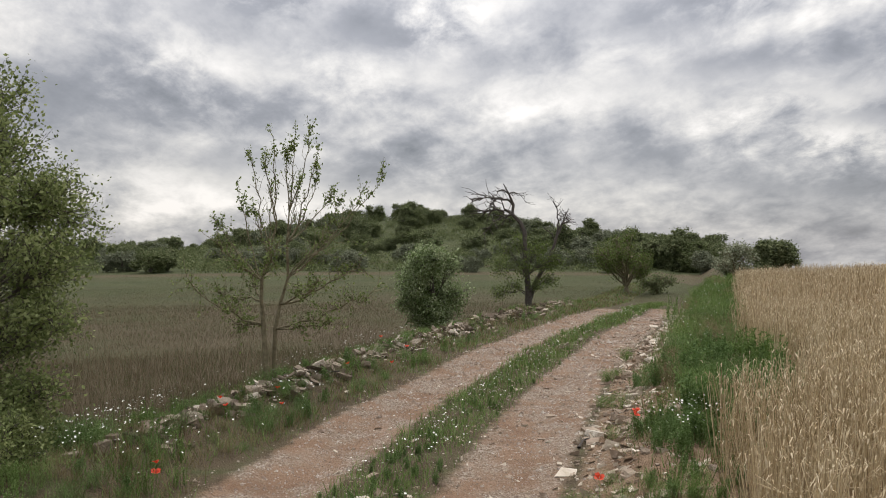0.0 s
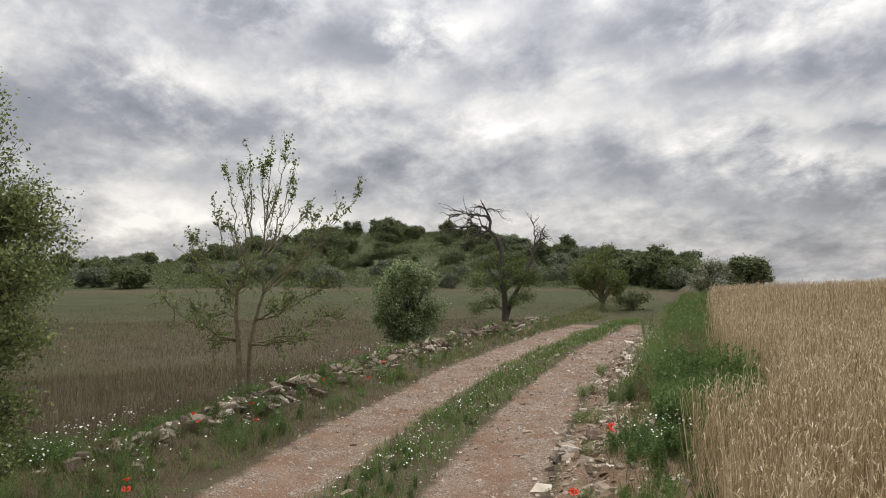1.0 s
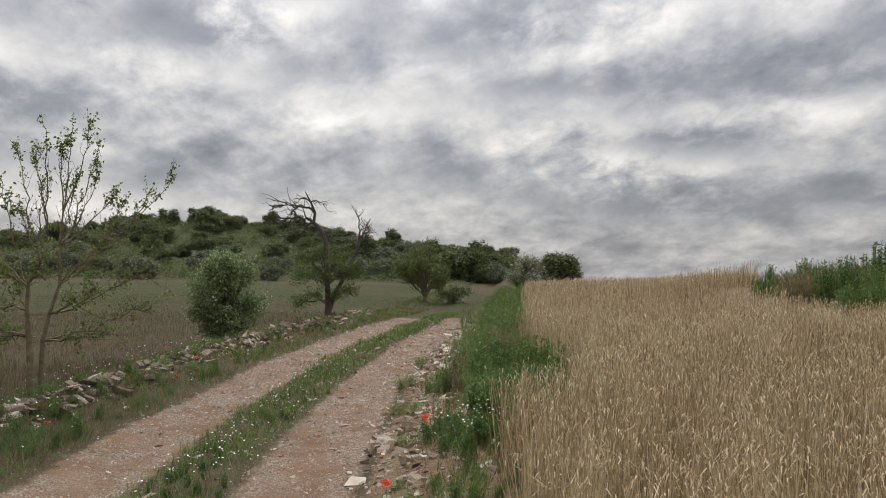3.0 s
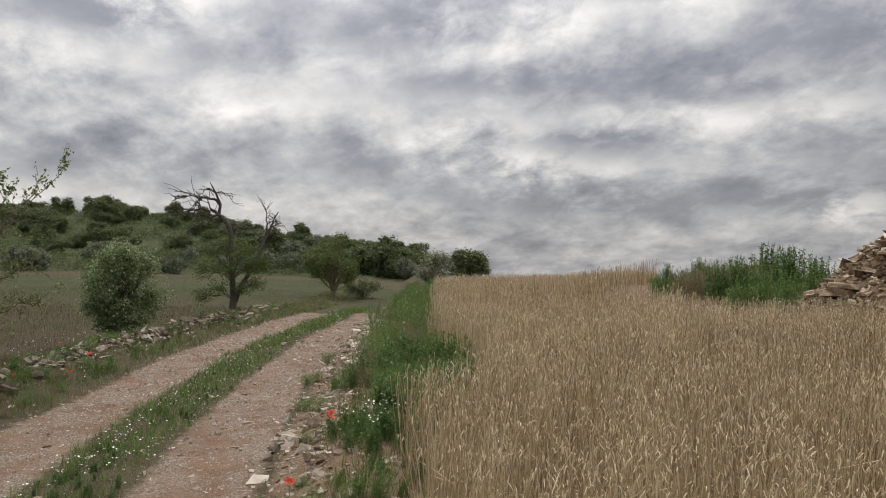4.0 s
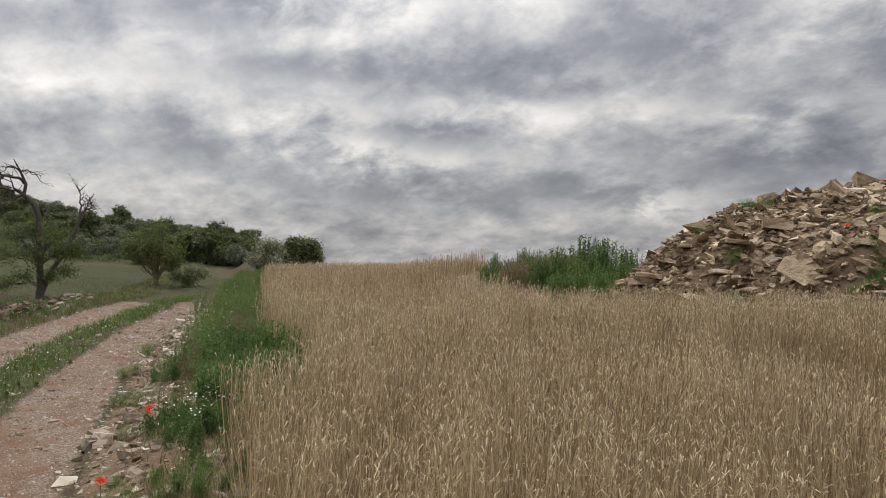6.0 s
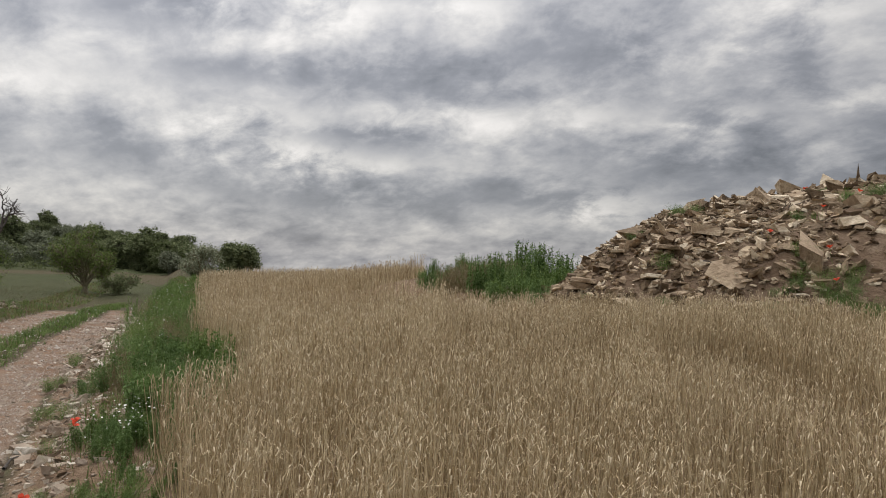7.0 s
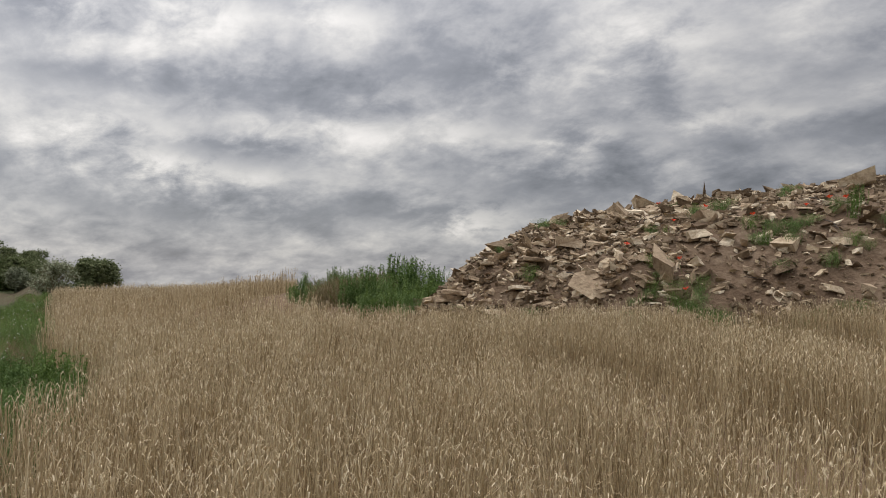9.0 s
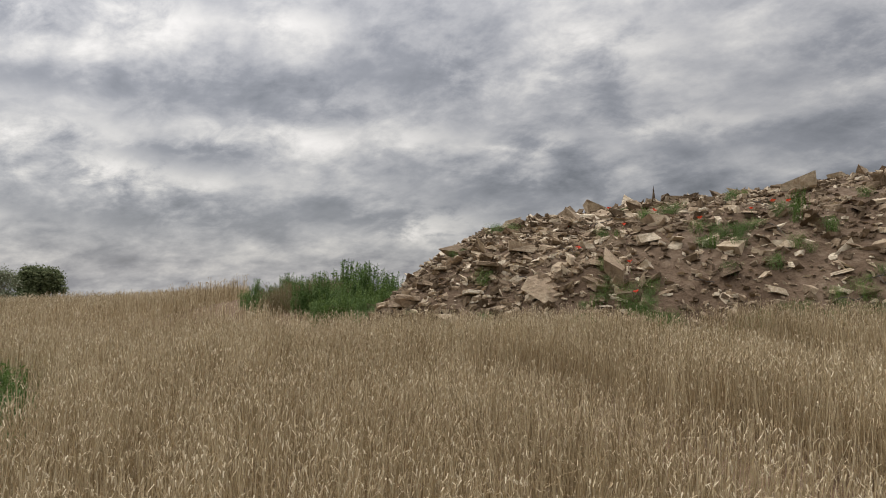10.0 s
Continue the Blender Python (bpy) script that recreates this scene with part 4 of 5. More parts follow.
WEEDS = [leafy_weed(71, 20, 0.5, 0.05, M_WEED), leafy_weed(72, 18, 0.42, 0.042, M_WEED), feathery_weed(73, 110, 0.34, M_WEED), feathery_weed(74, 90, 0.42, M_GRASS), feathery_weed(75, 80, 0.36, M_DRYGRASS), leafy_weed(76, 34, 0.62, 0.04, M_WEED), leafy_weed(77, 16, 0.5, 0.035, M_GRASS)]
WEED_LABEL = ("leafy dark green weed with upright stems on the bank", "leafy dark green weed with upright stems on the bank", "feathery bright green weed on the bank", "tall green grass tuft on the bank", "dry brownish grass tuft on the ground", "bushy dark green weed", "tall fine-leaved green weed on the bank")


def weed(k, x, y, sc, z=None, label=""):
    w = tagged(new("weed"), label or WEED_LABEL[k], "weed", "weeds by the road")
    w.matrix_world = pose(x, y, ground_z(x, y) if z is None else z, 0, 0, rng.uniform(0, 360)) @ Matrix.Scale(sc, 4)
    part("stalk", WEEDS[k][0], w)
    part("foliage", WEEDS[k][1], w)


for n in range(44):
    x = rng.uniform(2.15, 3.45)
    weed(rng.choice((0, 1, 1, 2, 6)), x, rng.uniform(max(5.5, 2.2 * x), 8.6), 0.55 + 0.55 * (x - 2.15) + rng.uniform(-0.12, 0.12))
for n in range(30):
    weed(rng.choice((6, 1, 1, 2)), rng.uniform(1.55, 2.15), rng.uniform(5.0, 6.4), rng.uniform(0.38, 0.62))
for n in range(170):
    y = 6.2 + 26 * rng.random() ** 1.2
    lo, hi = float(road_x(y)) + 1.85 + 0.25 * (y < 14) - 0.3 * (y > 17), float(wheat_x(y)) + 0.1
    weed(rng.choice((2, 3, 2, 0, 3, 4) if y < 11 else (3, 3, 4, 2, 6)), rng.uniform(lo, max(lo + 0.3, hi)), y, rng.uniform(0.5, 1.1))
for n in range(14):
    weed(rng.choice((1, 2, 6)), rng.uniform(1.2, 1.85), rng.uniform(4.05, 4.9), rng.uniform(0.18, 0.36))
for x, y, sc in ((0.95, 4.75, 0.35), (1.1, 4.6, 0.4), (0.85, 4.95, 0.3), (1.25, 4.35, 0.4), (1.4, 4.2, 0.45), (1.3, 4.75, 0.3), (1.5, 4.5, 0.35), (1.15, 5.2, 0.25)):
    weed(3, x, y, sc)
for n in range(9):
    y = 6.5 + 6 * rng.random()
    weed(3, float(road_x(y)) + rng.uniform(1.25, 1.6), y, rng.uniform(0.3, 0.5))
for x, y, sc in ((-3.15, 6.3, 1.1), (-3.05, 6.45, 1.0), (-2.95, 6.25, 0.9), (-3.25, 6.5, 1.2), (-2.1, 9.0, 0.7), (-1.95, 9.2, 0.6)):
    weed(2, x, y, sc, label="dark green feathery bush weed at the field edge")


def flowers(seed, pts, r, mat, name, label):
    """Small open flower heads facing up."""
    rng = np.random.default_rng(seed)
    n = len(pts)
    ang = np.arange(7) * 2 * np.pi / 7
    t = rng.normal(size=(n, 3)) * 0.35 + np.array([0, 0, 1.0])
    t /= np.linalg.norm(t, axis=1)[:, None]
    s = np.cross(t, np.array([0.3, 0.9, 0.1]))
    s /= np.linalg.norm(s, axis=1)[:, None]
    u = np.cross(t, s)
    R = (r * rng.uniform(0.7, 1.3, n))[:, None, None]
    ring = pts[:, None] + R * (np.cos(ang)[None, :, None] * s[:, None] + np.sin(ang)[None, :, None] * u[:, None]) + t[:, None] * R * 0.3
    v = np.concatenate([pts[:, None], ring], 1).reshape(-1, 3)
    o = (np.arange(n) * 8)[:, None]
    f = np.concatenate([o + np.array([[0, 1 + k, 1 + (k + 1) % 7]]) for k in range(7)])
    tagged(new(name, mesh_np(name, v, f, [mat])), label, "flowers", kind="stuff")


nrng = np.random.default_rng(90)
y = 4 * (22 / 4) ** nrng.uniform(0, 1, 760)
s = nrng.normal(0, 0.18, 760)
x = road_x(y) + s
ok = wave(x, y, 2.0, 2.0) > -0.3
p1 = onto(x[ok], y[ok]) + np.array([0, 0, 1]) * nrng.uniform(0.07, 0.15, ok.sum())[:, None]
y = nrng.uniform(5, 14, 900)
x = road_x(y) - nrng.uniform(1.5, 3.0, 900)
ok = wave(x, y, 1.6, 3.0) > 0.0
p2 = onto(x[ok], y[ok]) + np.array([0, 0, 1]) * nrng.uniform(0.1, 0.32, ok.sum())[:, None]
x, y = nrng.normal(1.85, 0.17, 90), nrng.normal(5.75, 0.35, 90)
p3 = onto(x, y) + np.array([0, 0, 1]) * nrng.uniform(0.18, 0.31, 90)[:, None]
x, y = nrng.normal(-2.9, 0.4, 130), nrng.normal(7.1, 0.5, 130)
p4 = onto(x, y) + np.array([0, 0, 1]) * nrng.uniform(0.18, 0.38, 130)[:, None]
y = nrng.uniform(9, 24, 200)
x = road_x(y) + nrng.uniform(1.7, 2.8, 200)
p5 = onto(x, y) + np.array([0, 0, 1]) * nrng.uniform(0.25, 0.42, 200)[:, None]
flowers(91, np.concatenate([p1, p2, p3, p4, p5]), 0.0078, M_DAISY, "daisies", "small white daisies scattered in the grass")


def poppy_meshes():
    bm = bmesh.new()
    for k in range(4):
        a = k * math.pi / 2
        ring = [bm.verts.new((math.cos(a + d) * r, math.sin(a + d) * r, z)) for d, r, z in ((0, 0.004, 0), (-0.75, 0.026, 0.018), (-0.35, 0.036, 0.026), (0.35, 0.036, 0.024), (0.75, 0.026, 0.02))]
        bm.faces.new(ring)
    fl = bpy.data.meshes.new("flower")
    bm.to_mesh(fl)
    bm.free()
    fl.materials.append(M_POPPY)
    st = mesh_np("stem", *tube([(0, 0, -0.25), (0.01, 0, -0.1), (0, 0, 0)], [0.002, 0.002, 0.0015], 4), [M_GRASS])
    return st, fl


POPPY = poppy_meshes()


def poppy(x, y, up, sc=1.0, z=None):
    p = tagged(new("poppy"), "red poppy in flower among the grass", "poppy", "poppies")
    p.matrix_world = pose(x, y, (ground_z(x, y) if z is None else z) + up, rng.uniform(-25, 25), rng.uniform(-25, 25), rng.uniform(0, 360)) @ Matrix.Scale(sc, 4)
    part("stem", POPPY[0], p)
    part("flower", POPPY[1], p)


for x, y, up in ((1.02, 4.95, 0.13), (1.6, 6.25, 0.2), (-2.12, 7.2, 0.14), (-2.02, 7.05, 0.12), (-1.62, 7.6, 0.1), (-1.2, 9.6, 0.16), (-0.95, 11.5, 0.2), (-0.55, 11.4, 0.15),
                 (-2.1, 5.55, 0.1), (-2.05, 5.4, 0.08), (-1.75, 8.0, 0.12), (-0.7, 10.4, 0.12), (1.55, 6.1, 0.2)):
    poppy(x, y, up, rng.uniform(0.85, 1.1))

# ---- stones ----
rocks = [rock_mesh(k, (0.2, 0.3, 0.42, 0.55)[k % 4], 2 + k % 3, M_STONE) for k in range(20)]
road_rocks = [rock_mesh(60 + k, (0.25, 0.4, 0.55)[k % 3], 1 + k % 3, M_PALESTONE) for k in range(12)]
field_rocks = [rock_mesh(40 + k, (0.3, 0.45, 0.6)[k % 3], 1 + k % 3, M_FIELDSTONE) for k in range(12)]


heap = tagged(new("rubble_heap"), "tall heap of brown earth, broken slabs and field stones", "rubble heap")


def stone(parent, x, y, z, size, tilt=25, k=None, turn=None, label=""):
    if parent is heap:
        me = rocks[rng.randrange(20) if k is None else k]
    elif parent is ground:
        me = road_rocks[rng.randrange(12) if k is None else k]
    else:
        me = field_rocks[rng.randrange(12) if k is None else k]
    ob = new("stone", me)
    ob.matrix_world = pose(x, y, z, rng.uniform(-tilt, tilt), rng.uniform(-tilt, tilt), rng.uniform(0, 360) if turn is None else turn) @ Matrix.Diagonal((size, size * rng.uniform(0.6, 1.0), size * rng.uniform(0.7, 1.0), 1))
    ob.parent = parent
    if label:
        ob["label"] = label
    return ob


def mesh_recolour(me, mat):
    me.materials[0] = mat
    return me


def loose(seed, n, y0, y1, off, wide, size, pile):
    """Joined small broken stones along the road at a distance off from its middle."""
    rng = np.random.default_rng(seed)
    y = rng.uniform(y0, y1, n)
    s = rng.normal(off, wide, n)
    x = road_x(y) + s * 1.07
    p = onto(x, y)
    p[:, 2] += pile * np.exp(-((s - off) / wide) ** 2) * rng.uniform(0, 1, n) * (0.6 + 0.5 * wave(x, y, 0.9, 3.0))
    r = size * np.exp(rng.normal(0, 0.5, n))
    box = np.array([(-1, -1, -1), (1, -1, -1), (1, 1, -1), (-1, 1, -1), (-1, -1, 1), (1, -1, 1), (1, 1, 1), (-1, 1, 1)], float) * np.array([1, 0.75, 0.45])
    j = box[None] * rng.uniform(0.55, 1.25, (n, 8, 1))
    q = rng.normal(size=(n, 3, 3)) * 0.4 + np.eye(3)
    v = np.einsum("nij,nvj->nvi", q, j) * r[:, None, None] + p[:, None]
    o = (np.arange(n) * 8)[:, None]
    f = np.concatenate([o + np.array([t]) for t in ((0, 3, 2, 1), (4, 5, 6, 7), (0, 1, 5, 4), (1, 2, 6, 5), (2, 3, 7, 6), (3, 0, 4, 7))])
    return mesh_np("rubble", v.reshape(-1, 3), f, [M_FIELDSTONE])


bank = tagged(new("stone_bank"), "low tumbled bank of pale field stones along the verge", "stone bank")
for n in range(230):
    y = 6.3 + 17 * rng.random()
    off = rng.gauss(-2.15, 0.16)
    if y < 9 and rng.random() < 0.5:
        continue
    x = float(road_x(y)) + off * 1.07
    sz = min(0.24, 0.07 * math.exp(rng.gauss(0.05, 0.5)))
    stone(bank, x, y, ground_z(x, y) + sz * 0.12 + 0.10 * rng.random() * math.exp(-((off + 2.15) / 0.12) ** 2), sz, 30)
for x, y, sz in ((-2.42, 6.25, 0.26), (-2.55, 6.1, 0.18), (-2.3, 6.2, 0.16), (-2.45, 7.5, 0.24), (-2.1, 7.45, 0.26), (-1.25, 9.45, 0.28), (-1.45, 9.3, 0.2), (-2.75, 5.6, 0.2), (-0.95, 13.1, 0.2), (-2.6, 5.75, 0.24)):
    stone(bank, x, y, ground_z(x, y) + sz * 0.1, sz * 0.7, 20)

more = part("rubble", loose(201, 1300, 6, 24, -2.15, 0.17, 0.028, 0.12), bank)
more["kind"] = "stuff"
tagged(new("bank_rubble", mesh_recolour(loose(202, 2300, 4, 22, 1.6, 0.24, 0.016, 0.012), M_PALESTONE)), "small broken stones on the bare earth bank", "rubble", kind="stuff")

for n in range(150):
    y = 4.2 + 16 * rng.random() ** 1.6
    off = rng.gauss(1.62, 0.2)
    x = float(road_x(y)) + off * 1.05
    sz = min(0.14, 0.035 * math.exp(rng.gauss(0, 0.55)))
    stone(ground, x, y, ground_z(x, y) + sz * 0.1, sz, 25)
for x, y, sz, k in ((1.37, 6.8, 0.22, 1), (1.67, 7.07, 0.26, 4), (2.2, 8.3, 0.2, 6), (1.57, 4.73, 0.13, 2), (1.62, 4.1, 0.15, 3), (1.32, 4.45, 0.15, 0), (1.75, 4.85, 0.12, 5), (2.1, 6.9, 0.2, 7), (2.0, 8.0, 0.18, 2), (2.35, 9.0, 0.2, 1), (1.5, 5.6, 0.12, 3), (2.8, 10.2, 0.2, 0), (3.1, 11.2, 0.22, 4)):
    stone(ground, x, y, ground_z(x, y) + sz * 0.06, sz * 0.75, 15, k)


def pebbles(seed, n, y_range, size):
    """Loose gravel on the wheel tracks and the bare bank."""
    rng = np.random.default_rng(seed)
    y = y_range[0] * (y_range[1] / y_range[0]) ** rng.uniform(0, 1, n)
    s = np.where(rng.uniform(0, 1, n) < 0.75, rng.choice([-0.8, 0.8], n) + rng.normal(0, 0.25, n), rng.uniform(-1.4, 2.0, n))
    x = road_x(y) + s * 1.05
    p = onto(x, y)
    r = size * np.exp(rng.normal(0, 0.45, n)) * np.clip(y / 7, 0.9, 1.8)
    octa = np.array([(1, 0, 0), (0, 1, 0), (-1, 0, 0), (0, -1, 0), (0.2, 0.1, 0.75), (0, 0, -0.6)])
    a = rng.uniform(0, 2 * np.pi, n)
    j = octa[None] * rng.uniform(0.6, 1.3, (n, 6, 1))
    X = j[..., 0] * np.cos(a)[:, None] - j[..., 1] * np.sin(a)[:, None]
    Y = j[..., 0] * np.sin(a)[:, None] + j[..., 1] * np.cos(a)[:, None]
    v = (p[:, None] + np.stack([X, Y, j[..., 2]], -1) * r[:, None, None]).reshape(-1, 3)
    o = (np.arange(n) * 6)[:, None]
    f = np.concatenate([o + np.array([t]) for t in ((0, 1, 4), (1, 2, 4), (2, 3, 4), (3, 0, 4), (1, 0, 5), (2, 1, 5), (3, 2, 5), (0, 3, 5))])
    return mesh_np("gravel", v, f, [M_PEBBLE])


tagged(new("road_stones", mesh_recolour(loose(203, 1100, 4, 20, 0.35, 0.75, 0.012, 0.0), M_PALESTONE)), "scattered pale stones on the dirt track", "stones", kind="stuff")
tagged(new("gravel", pebbles(95, 16000, (3.6, 22), 0.0075)), "loose pale limestone gravel on the wheel tracks", "gravel", kind="stuff")


# ---- rubble heap ----
def heap_height(u, v):
    u, v = np.asarray(u, float), np.asarray(v, float)
    top = 2.14 + 0.10 * np.clip(u - 1.75, -3, 9) + 0.10 * wave(u, v, 1.3, 2.0)
    h = top * np.tanh(0.92 * np.clip(v, 0, None) / top) * np.tanh(1.6 * np.clip(u + 0.45, 0, None) / 1.3)
    h = h * smooth(15, 9, v) * smooth(26, 20, u)
    return h + 0.07 * wave(u, v, 2.7, 7.0) * smooth(0.0, 0.6, v) * smooth(-0.3, 0.5, u)


def heap_xy(u, v):
    return HEAP_AT[0] + u * HEAP_U[0] + v * HEAP_V[0], HEAP_AT[1] + u * HEAP_U[1] + v * HEAP_V[1]


def heap_z(u, v):
    x, y = heap_xy(u, v)
    return float(height(x, y)) + float(heap_height(u, v))


U, V = np.meshgrid(np.arange(-1.2, 27.0, 0.12), np.concatenate([np.arange(-0.6, 6.5, 0.12), np.arange(6.5, 16, 0.6)]), indexing="ij")
X, Y = heap_xy(U, V)
H = heap_height(U, V)
Z = height(X, Y) + np.where(H < 0.03, -0.12, H)
nu, nv = U.shape
i, j = np.meshgrid(np.arange(nu - 1), np.arange(nv - 1), indexing="ij")
a = i * nv + j
part("mound", mesh_np("mound", np.stack([X, Y, Z], -1).reshape(-1, 3), np.stack([a, a + nv, a + nv + 1, a + 1], -1).reshape(-1, 4)[:, ::-1], [M_HEAPEARTH], smooth=True), heap, "bare brown earth")


def heap_stone(u, v, size, tilt=30, k=None, lift=0.2, turn=None):
    x, y = heap_xy(u, v)
    return stone(heap, x, y, heap_z(u, v) + size * lift, size, tilt, k, turn)


count = 0
while count < 285:
    u, v = rng.uniform(-0.5, 12), 5.8 * rng.random() ** 0.9 - 0.1
    if rng.random() > (1.0 if u < 4.2 else 0.42):
        continue
    sz = min(0.42 if v < 2.2 and u < 4.5 else 0.2, 0.115 * math.exp(rng.gauss(0.1, 0.5)))
    heap_stone(u, v, sz, 20, lift=0.06)
    count += 1


def rubble(seed, n):
    """The small broken stones between the slabs."""
    rng = np.random.default_rng(seed)
    u, v = rng.uniform(-0.6, 16, n), rng.uniform(-0.2, 7.5, n)
    ok = rng.uniform(0, 1, n) < np.where(u < 4.5, 1.0, 0.45)
    u, v = u[ok], v[ok]
    n = len(u)
    x, y = heap_xy(u, v)
    p = np.stack([x, y, height(x, y) + heap_height(u, v) + 0.01], 1)
    r = 0.038 * np.exp(rng.normal(0, 0.6, n))
    box = np.array([(-1, -1, -1), (1, -1, -1), (1, 1, -1), (-1, 1, -1), (-1, -1, 1), (1, -1, 1), (1, 1, 1), (-1, 1, 1)], float) * np.array([1, 0.75, 0.42])
    j = box[None] * rng.uniform(0.55, 1.25, (n, 8, 1))
    q = rng.normal(size=(n, 3, 3)) * 0.35 + np.eye(3)
    a = rng.uniform(0, 2 * np.pi, n)
    rot = np.zeros((n, 3, 3))
    rot[:, 0, 0], rot[:, 0, 1], rot[:, 1, 0], rot[:, 1, 1], rot[:, 2, 2] = np.cos(a), -np.sin(a), np.sin(a), np.cos(a), 1
    v3 = np.einsum("nij,njk,nvk->nvi", q, rot, j) * r[:, None, None] + p[:, None]
    o = (np.arange(n) * 8)[:, None]
    f = np.concatenate([o + np.array([t]) for t in ((0, 3, 2, 1), (4, 5, 6, 7), (0, 1, 5, 4), (1, 2, 6, 5), (2, 3, 7, 6), (3, 0, 4, 7))])
    return mesh_np("rubble", v3.reshape(-1, 3), f, [M_STONE])


rub = part("rubble", rubble(98, 20000), heap)
rub["kind"] = "stuff"
# poppies on the heap
for n in range(11):
    u, v = rng.uniform(2, 10), rng.uniform(0.2, 4.5)
    x, y = heap_xy(u, v)
    poppy(x, y, 0.22, 1.5, heap_z(u, v))
# weeds on the rise beyond the wheat, beside the heap
def mesh_arrays(me):
    v = np.empty(len(me.vertices) * 3, np.float32)
    me.vertices.foreach_get("co", v)
    lv = np.empty(len(me.loops), np.int32)
    me.loops.foreach_get("vertex_index", lv)
    return v.reshape(-1, 3), lv.reshape(len(me.polygons), -1)


def weed_patch(name, label, spots, mats):
    """Many weeds joined into one patch; spots are kind, place, turn and scale."""
    vs, groups, index, k = [], {3: [], 4: []}, {3: [], 4: []}, 0
    for kind, x, y, z, turn, sc in spots:
        for me in WEEDS[kind]:
            v, f = mesh_arrays(me)
            c, s = math.cos(turn) * sc, math.sin(turn) * sc
            vs.append(np.stack([v[:, 0] * c - v[:, 1] * s + x, v[:, 0] * s + v[:, 1] * c + y, v[:, 2] * sc + z], 1))
            n = f.shape[1]
            groups[n].append(f + k)
            index[n].append(np.full(len(f), mats.index(me.materials[0])))
            k += len(v)
    faces = [np.concatenate(groups[n]) for n in (3, 4) if groups[n]]
    ids = np.concatenate([np.concatenate(index[n]) for n in (3, 4) if groups[n]])
    return tagged(new(name, mesh_np(name, np.concatenate(vs), faces, mats, ids)), label, "weeds", kind="stuff")


spots = []
while len(spots) < 170:
    u, v = rng.uniform(-4.9, -0.3), rng.uniform(-0.6, 4.0)
    if v < 0.1 - 0.75 * (u + 0.9):
        continue
    x, y = heap_xy(u, v)
    dry = -3.3 < u < -1.7
    tall = 1.3 if u > -1.7 else 1.35 if dry else 0.85
    spots.append((4 if dry and rng.random() < 0.8 else rng.choice((5, 6, 2, 2)), x, y, ground_z(x, y), rng.uniform(0, 6), rng.uniform(0.6, 1.3) * tall))
weed_patch("rise_weeds", "tall green and dry weeds on the rise beside the rubble heap", spots, [M_WEED, M_GRASS, M_DRYGRASS])

spots = []
for n in range(80):
    u = rng.uniform(4.0, 13) if rng.random() < 0.88 else rng.uniform(0.5, 5)
    v = rng.choice((rng.uniform(0.0, 0.7), rng.uniform(0.2, 3.0), rng.uniform(0.2, 4.8)))
    x, y = heap_xy(u, v)
    for k in range(rng.randrange(1, 4)):
        du, dv = rng.gauss(0, 0.12), rng.gauss(0, 0.1)
        x, y = heap_xy(u + du, v + dv)
        spots.append((rng.choice((2, 6, 2, 3, 2)), x, y, heap_z(u + du, v + dv), rng.uniform(0, 6), rng.uniform(0.35, 0.8)))
for n in range(45):
    u, v = rng.uniform(0.5, 11), rng.uniform(-0.3, 0.35)
    x, y = heap_xy(u, v)
    spots.append((rng.choice((2, 2, 6, 3)), x, y, heap_z(u, max(v, 0)), rng.uniform(0, 6), rng.uniform(0.5, 1.0)))
weed_patch("heap_weeds", "green tufts of weeds growing on the rubble heap", spots, [M_WEED, M_GRASS, M_DRYGRASS])

spots = []
for n in range(400):
    y = 4.2 * (26 / 4.2) ** rng.random()
    x = float(road_x(y)) - 1.07 * (1.4 + 1.6 * rng.random() ** 0.8)
    spots.append((rng.choice((1, 6, 2, 2, 3, 4)), x, y, ground_z(x, y), rng.uniform(0, 6), rng.uniform(0.2, 0.55)))
weed_patch("verge_weeds", "mixed low green weeds along the stony verge", spots, [M_WEED, M_GRASS, M_DRYGRASS])

spots = []
for n in range(230):
    y = 3.6 * (24 / 3.6) ** rng.random()
    x = float(road_x(y)) + rng.gauss(0, 0.17)
    if wave(x, y, 2.6, 8.0) > -0.25:
        spots.append((rng.choice((1, 1, 1, 0)), x, y, ground_z(x, y), rng.uniform(0, 6), rng.uniform(0.10, 0.22)))
weed_patch("strip_weeds", "low leafy green weeds between the wheel tracks", spots, [M_WEED, M_GRASS, M_DRYGRASS])
for x, y, sc, seed in ((-3.35, 5.75, 1.0, 401), (-2.95, 5.05, 0.75, 402), (-3.75, 6.2, 1.2, 403), (-3.3, 4.7, 0.8, 404)):
    low = lobed_tree(seed, [(0, 0, -0.1), (0, 0, 0.08), (0, 0, 0.2)], 0.02, random_lobes(seed, 12, 0.36, 0.36, 0.26, 0.3, 0.16, 0.5), M_OAK, M_OAKBARK, 0.034, 16, 20, 1.0, 0.0, 0.3, 0.01, 0.004)
    plant("oak_sapling", low, (x, y, ground_z(x, y)), 0, "low dark oak scrub at the foot of the oak", "bush", scale=sc)

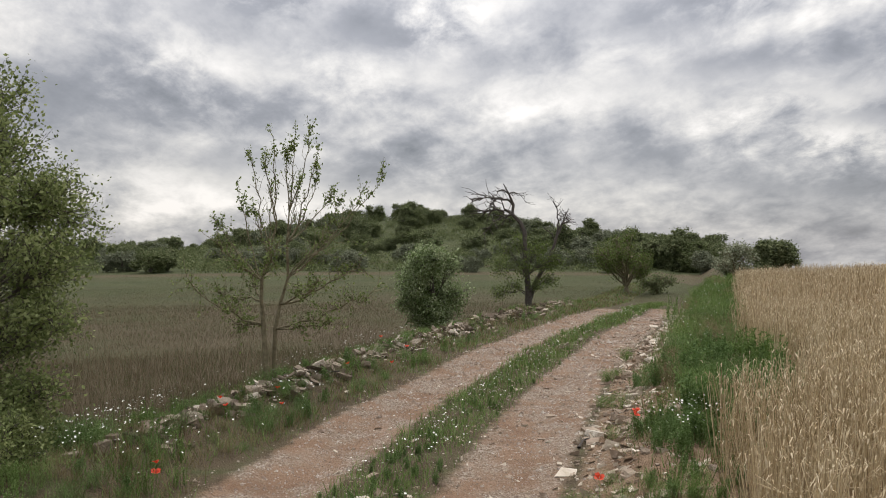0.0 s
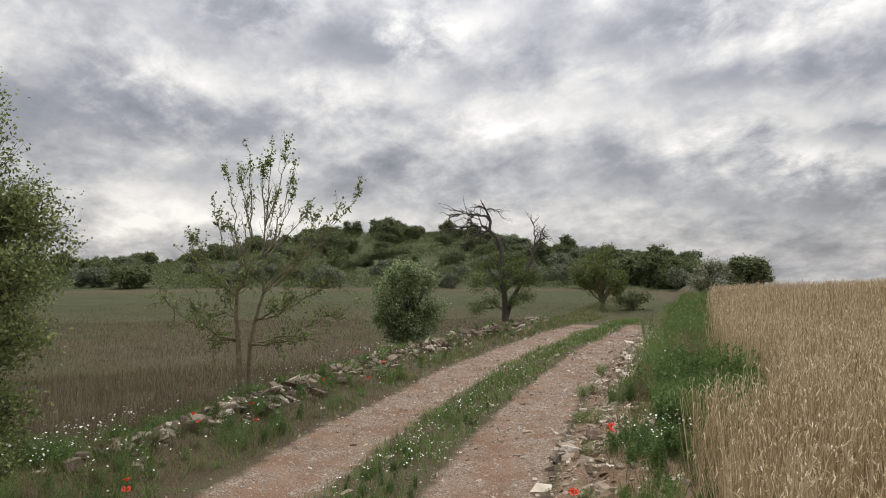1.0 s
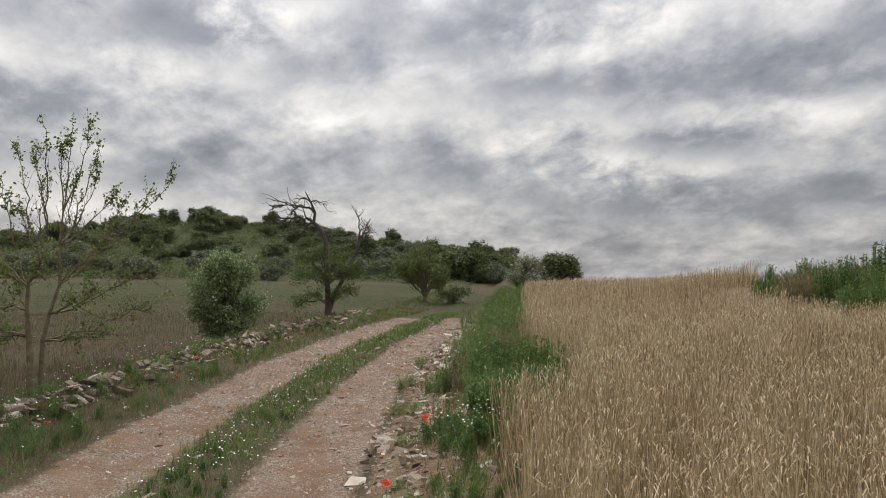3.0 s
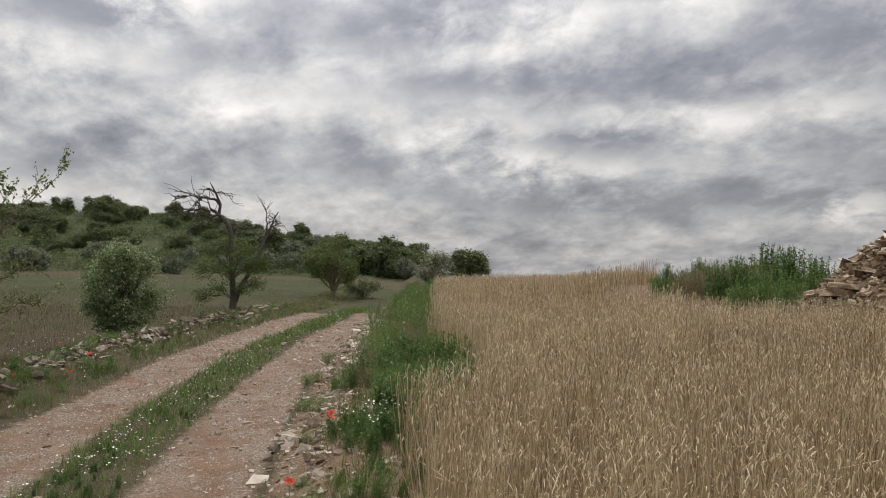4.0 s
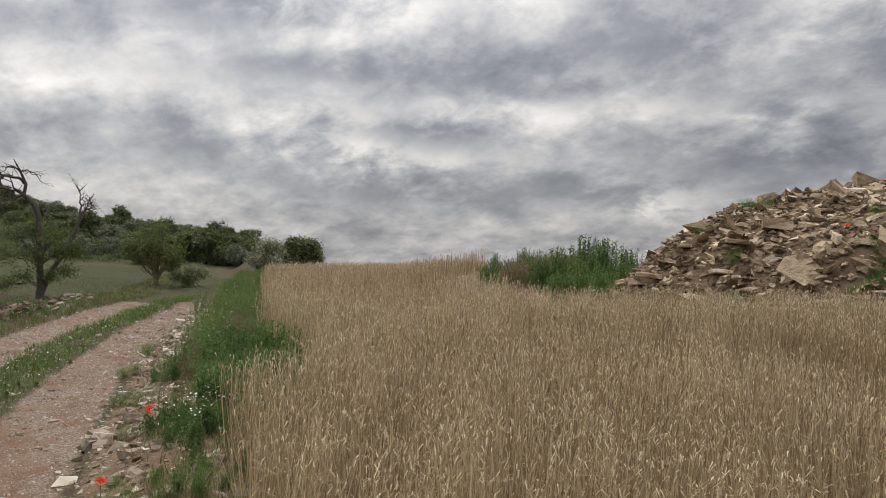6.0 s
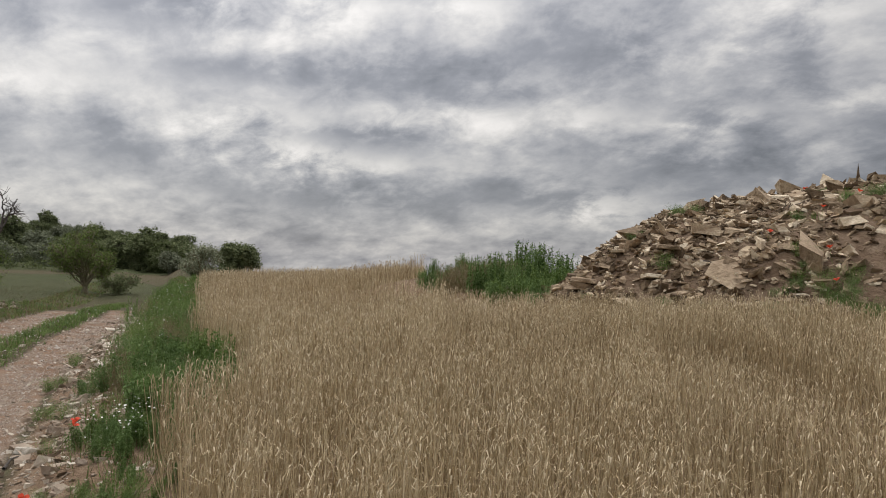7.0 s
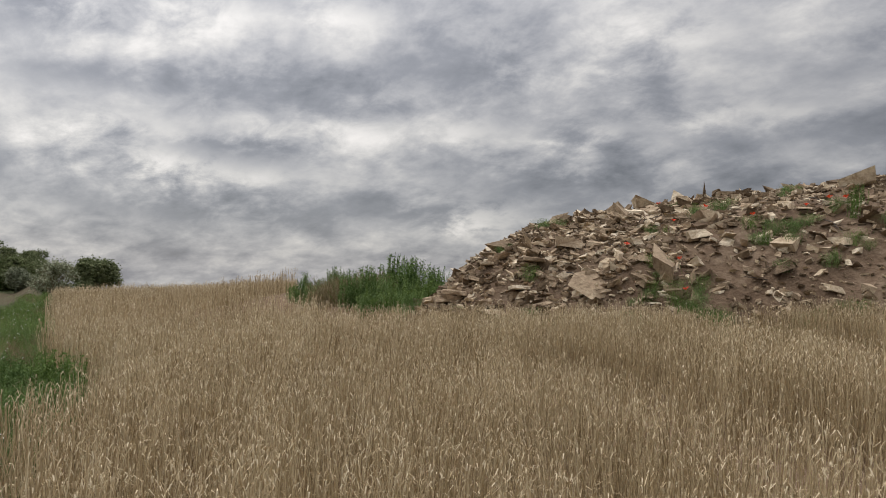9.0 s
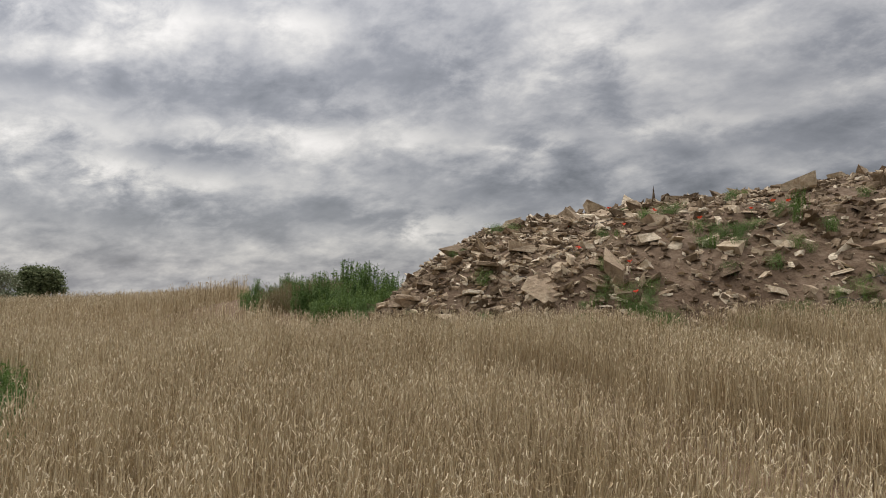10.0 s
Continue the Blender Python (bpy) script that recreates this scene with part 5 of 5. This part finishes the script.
# large slabs lying on the heap: place along and up the slope, length, shape, turn, tilt
for u, v, size, k, turn, tilt in ((-0.1, 0.15, 0.34, 4, 20, 10), (0.7, 0.25, 0.5, 1, 70, 35), (0.55, 0.95, 0.62, 8, 15, 8), (1.8, 0.9, 0.45, 4, 60, 12), (1.9, 1.5, 0.7, 8, 25, 10), (0.2, 1.35, 0.4, 12, 80, 12), (0.9, 1.6, 0.5, 16, 40, 10),
                                  (2.4, 0.5, 0.4, 5, 10, 20), (3.2, 1.2, 0.36, 9, 50, 25), (4.6, 2.0, 0.34, 13, 30, 15), (5.2, 2.4, 0.42, 4, 75, 20), (1.1, 2.4, 0.42, 12, 35, 10), (3.0, 2.6, 0.45, 8, 20, 14), (2.6, 4.2, 0.3, 4, 30, 8)):
    heap_stone(u, v, size * 0.85, tilt * 0.7, k, 0.04, turn)


# ---- sticks ----
def stick_mesh(seed, length, r):
    rng = np.random.default_rng(seed)
    main = bezier((-length / 2, 0, 0), (length / 2, 0, 0.02), (length * 0.4, length * 0.06, 0.03), rng, 8, 0.02)
    twig = bezier(main[4], main[4] + np.array([length * 0.18, length * 0.12, 0.03]), (0.03, 0.02, 0), rng, 4, 0.03)
    return mesh_np("stick", *join([tube(main, np.linspace(r, r * 0.4, 8), 6), tube(twig, np.linspace(r * 0.5, r * 0.2, 4), 5)]), [M_DEADWOOD], smooth=True)


for seed, x, y, length, r, turn in ((301, 1.22, 6.55, 0.28, 0.012, 60), (302, -1.55, 9.3, 0.55, 0.022, 15), (303, -1.75, 9.15, 0.4, 0.015, -10)):
    tagged(new("stick", stick_mesh(seed, length, r)), "dry broken stick lying on the ground", "stick").matrix_world = pose(x, y, ground_z(x, y) + r, 0, 0, turn)
for n in range(16):
    u, v = rng.uniform(2.5, 10), rng.uniform(0.3, 3.5)
    x, y = heap_xy(u, v)
    st = part("stick", stick_mesh(310 + n, rng.uniform(0.3, 0.9), 0.010), heap, "dry broken stick")
    st.matrix_world = pose(x, y, heap_z(u, v) + 0.06, rng.uniform(-20, 20), rng.uniform(-25, 25), rng.uniform(0, 360))
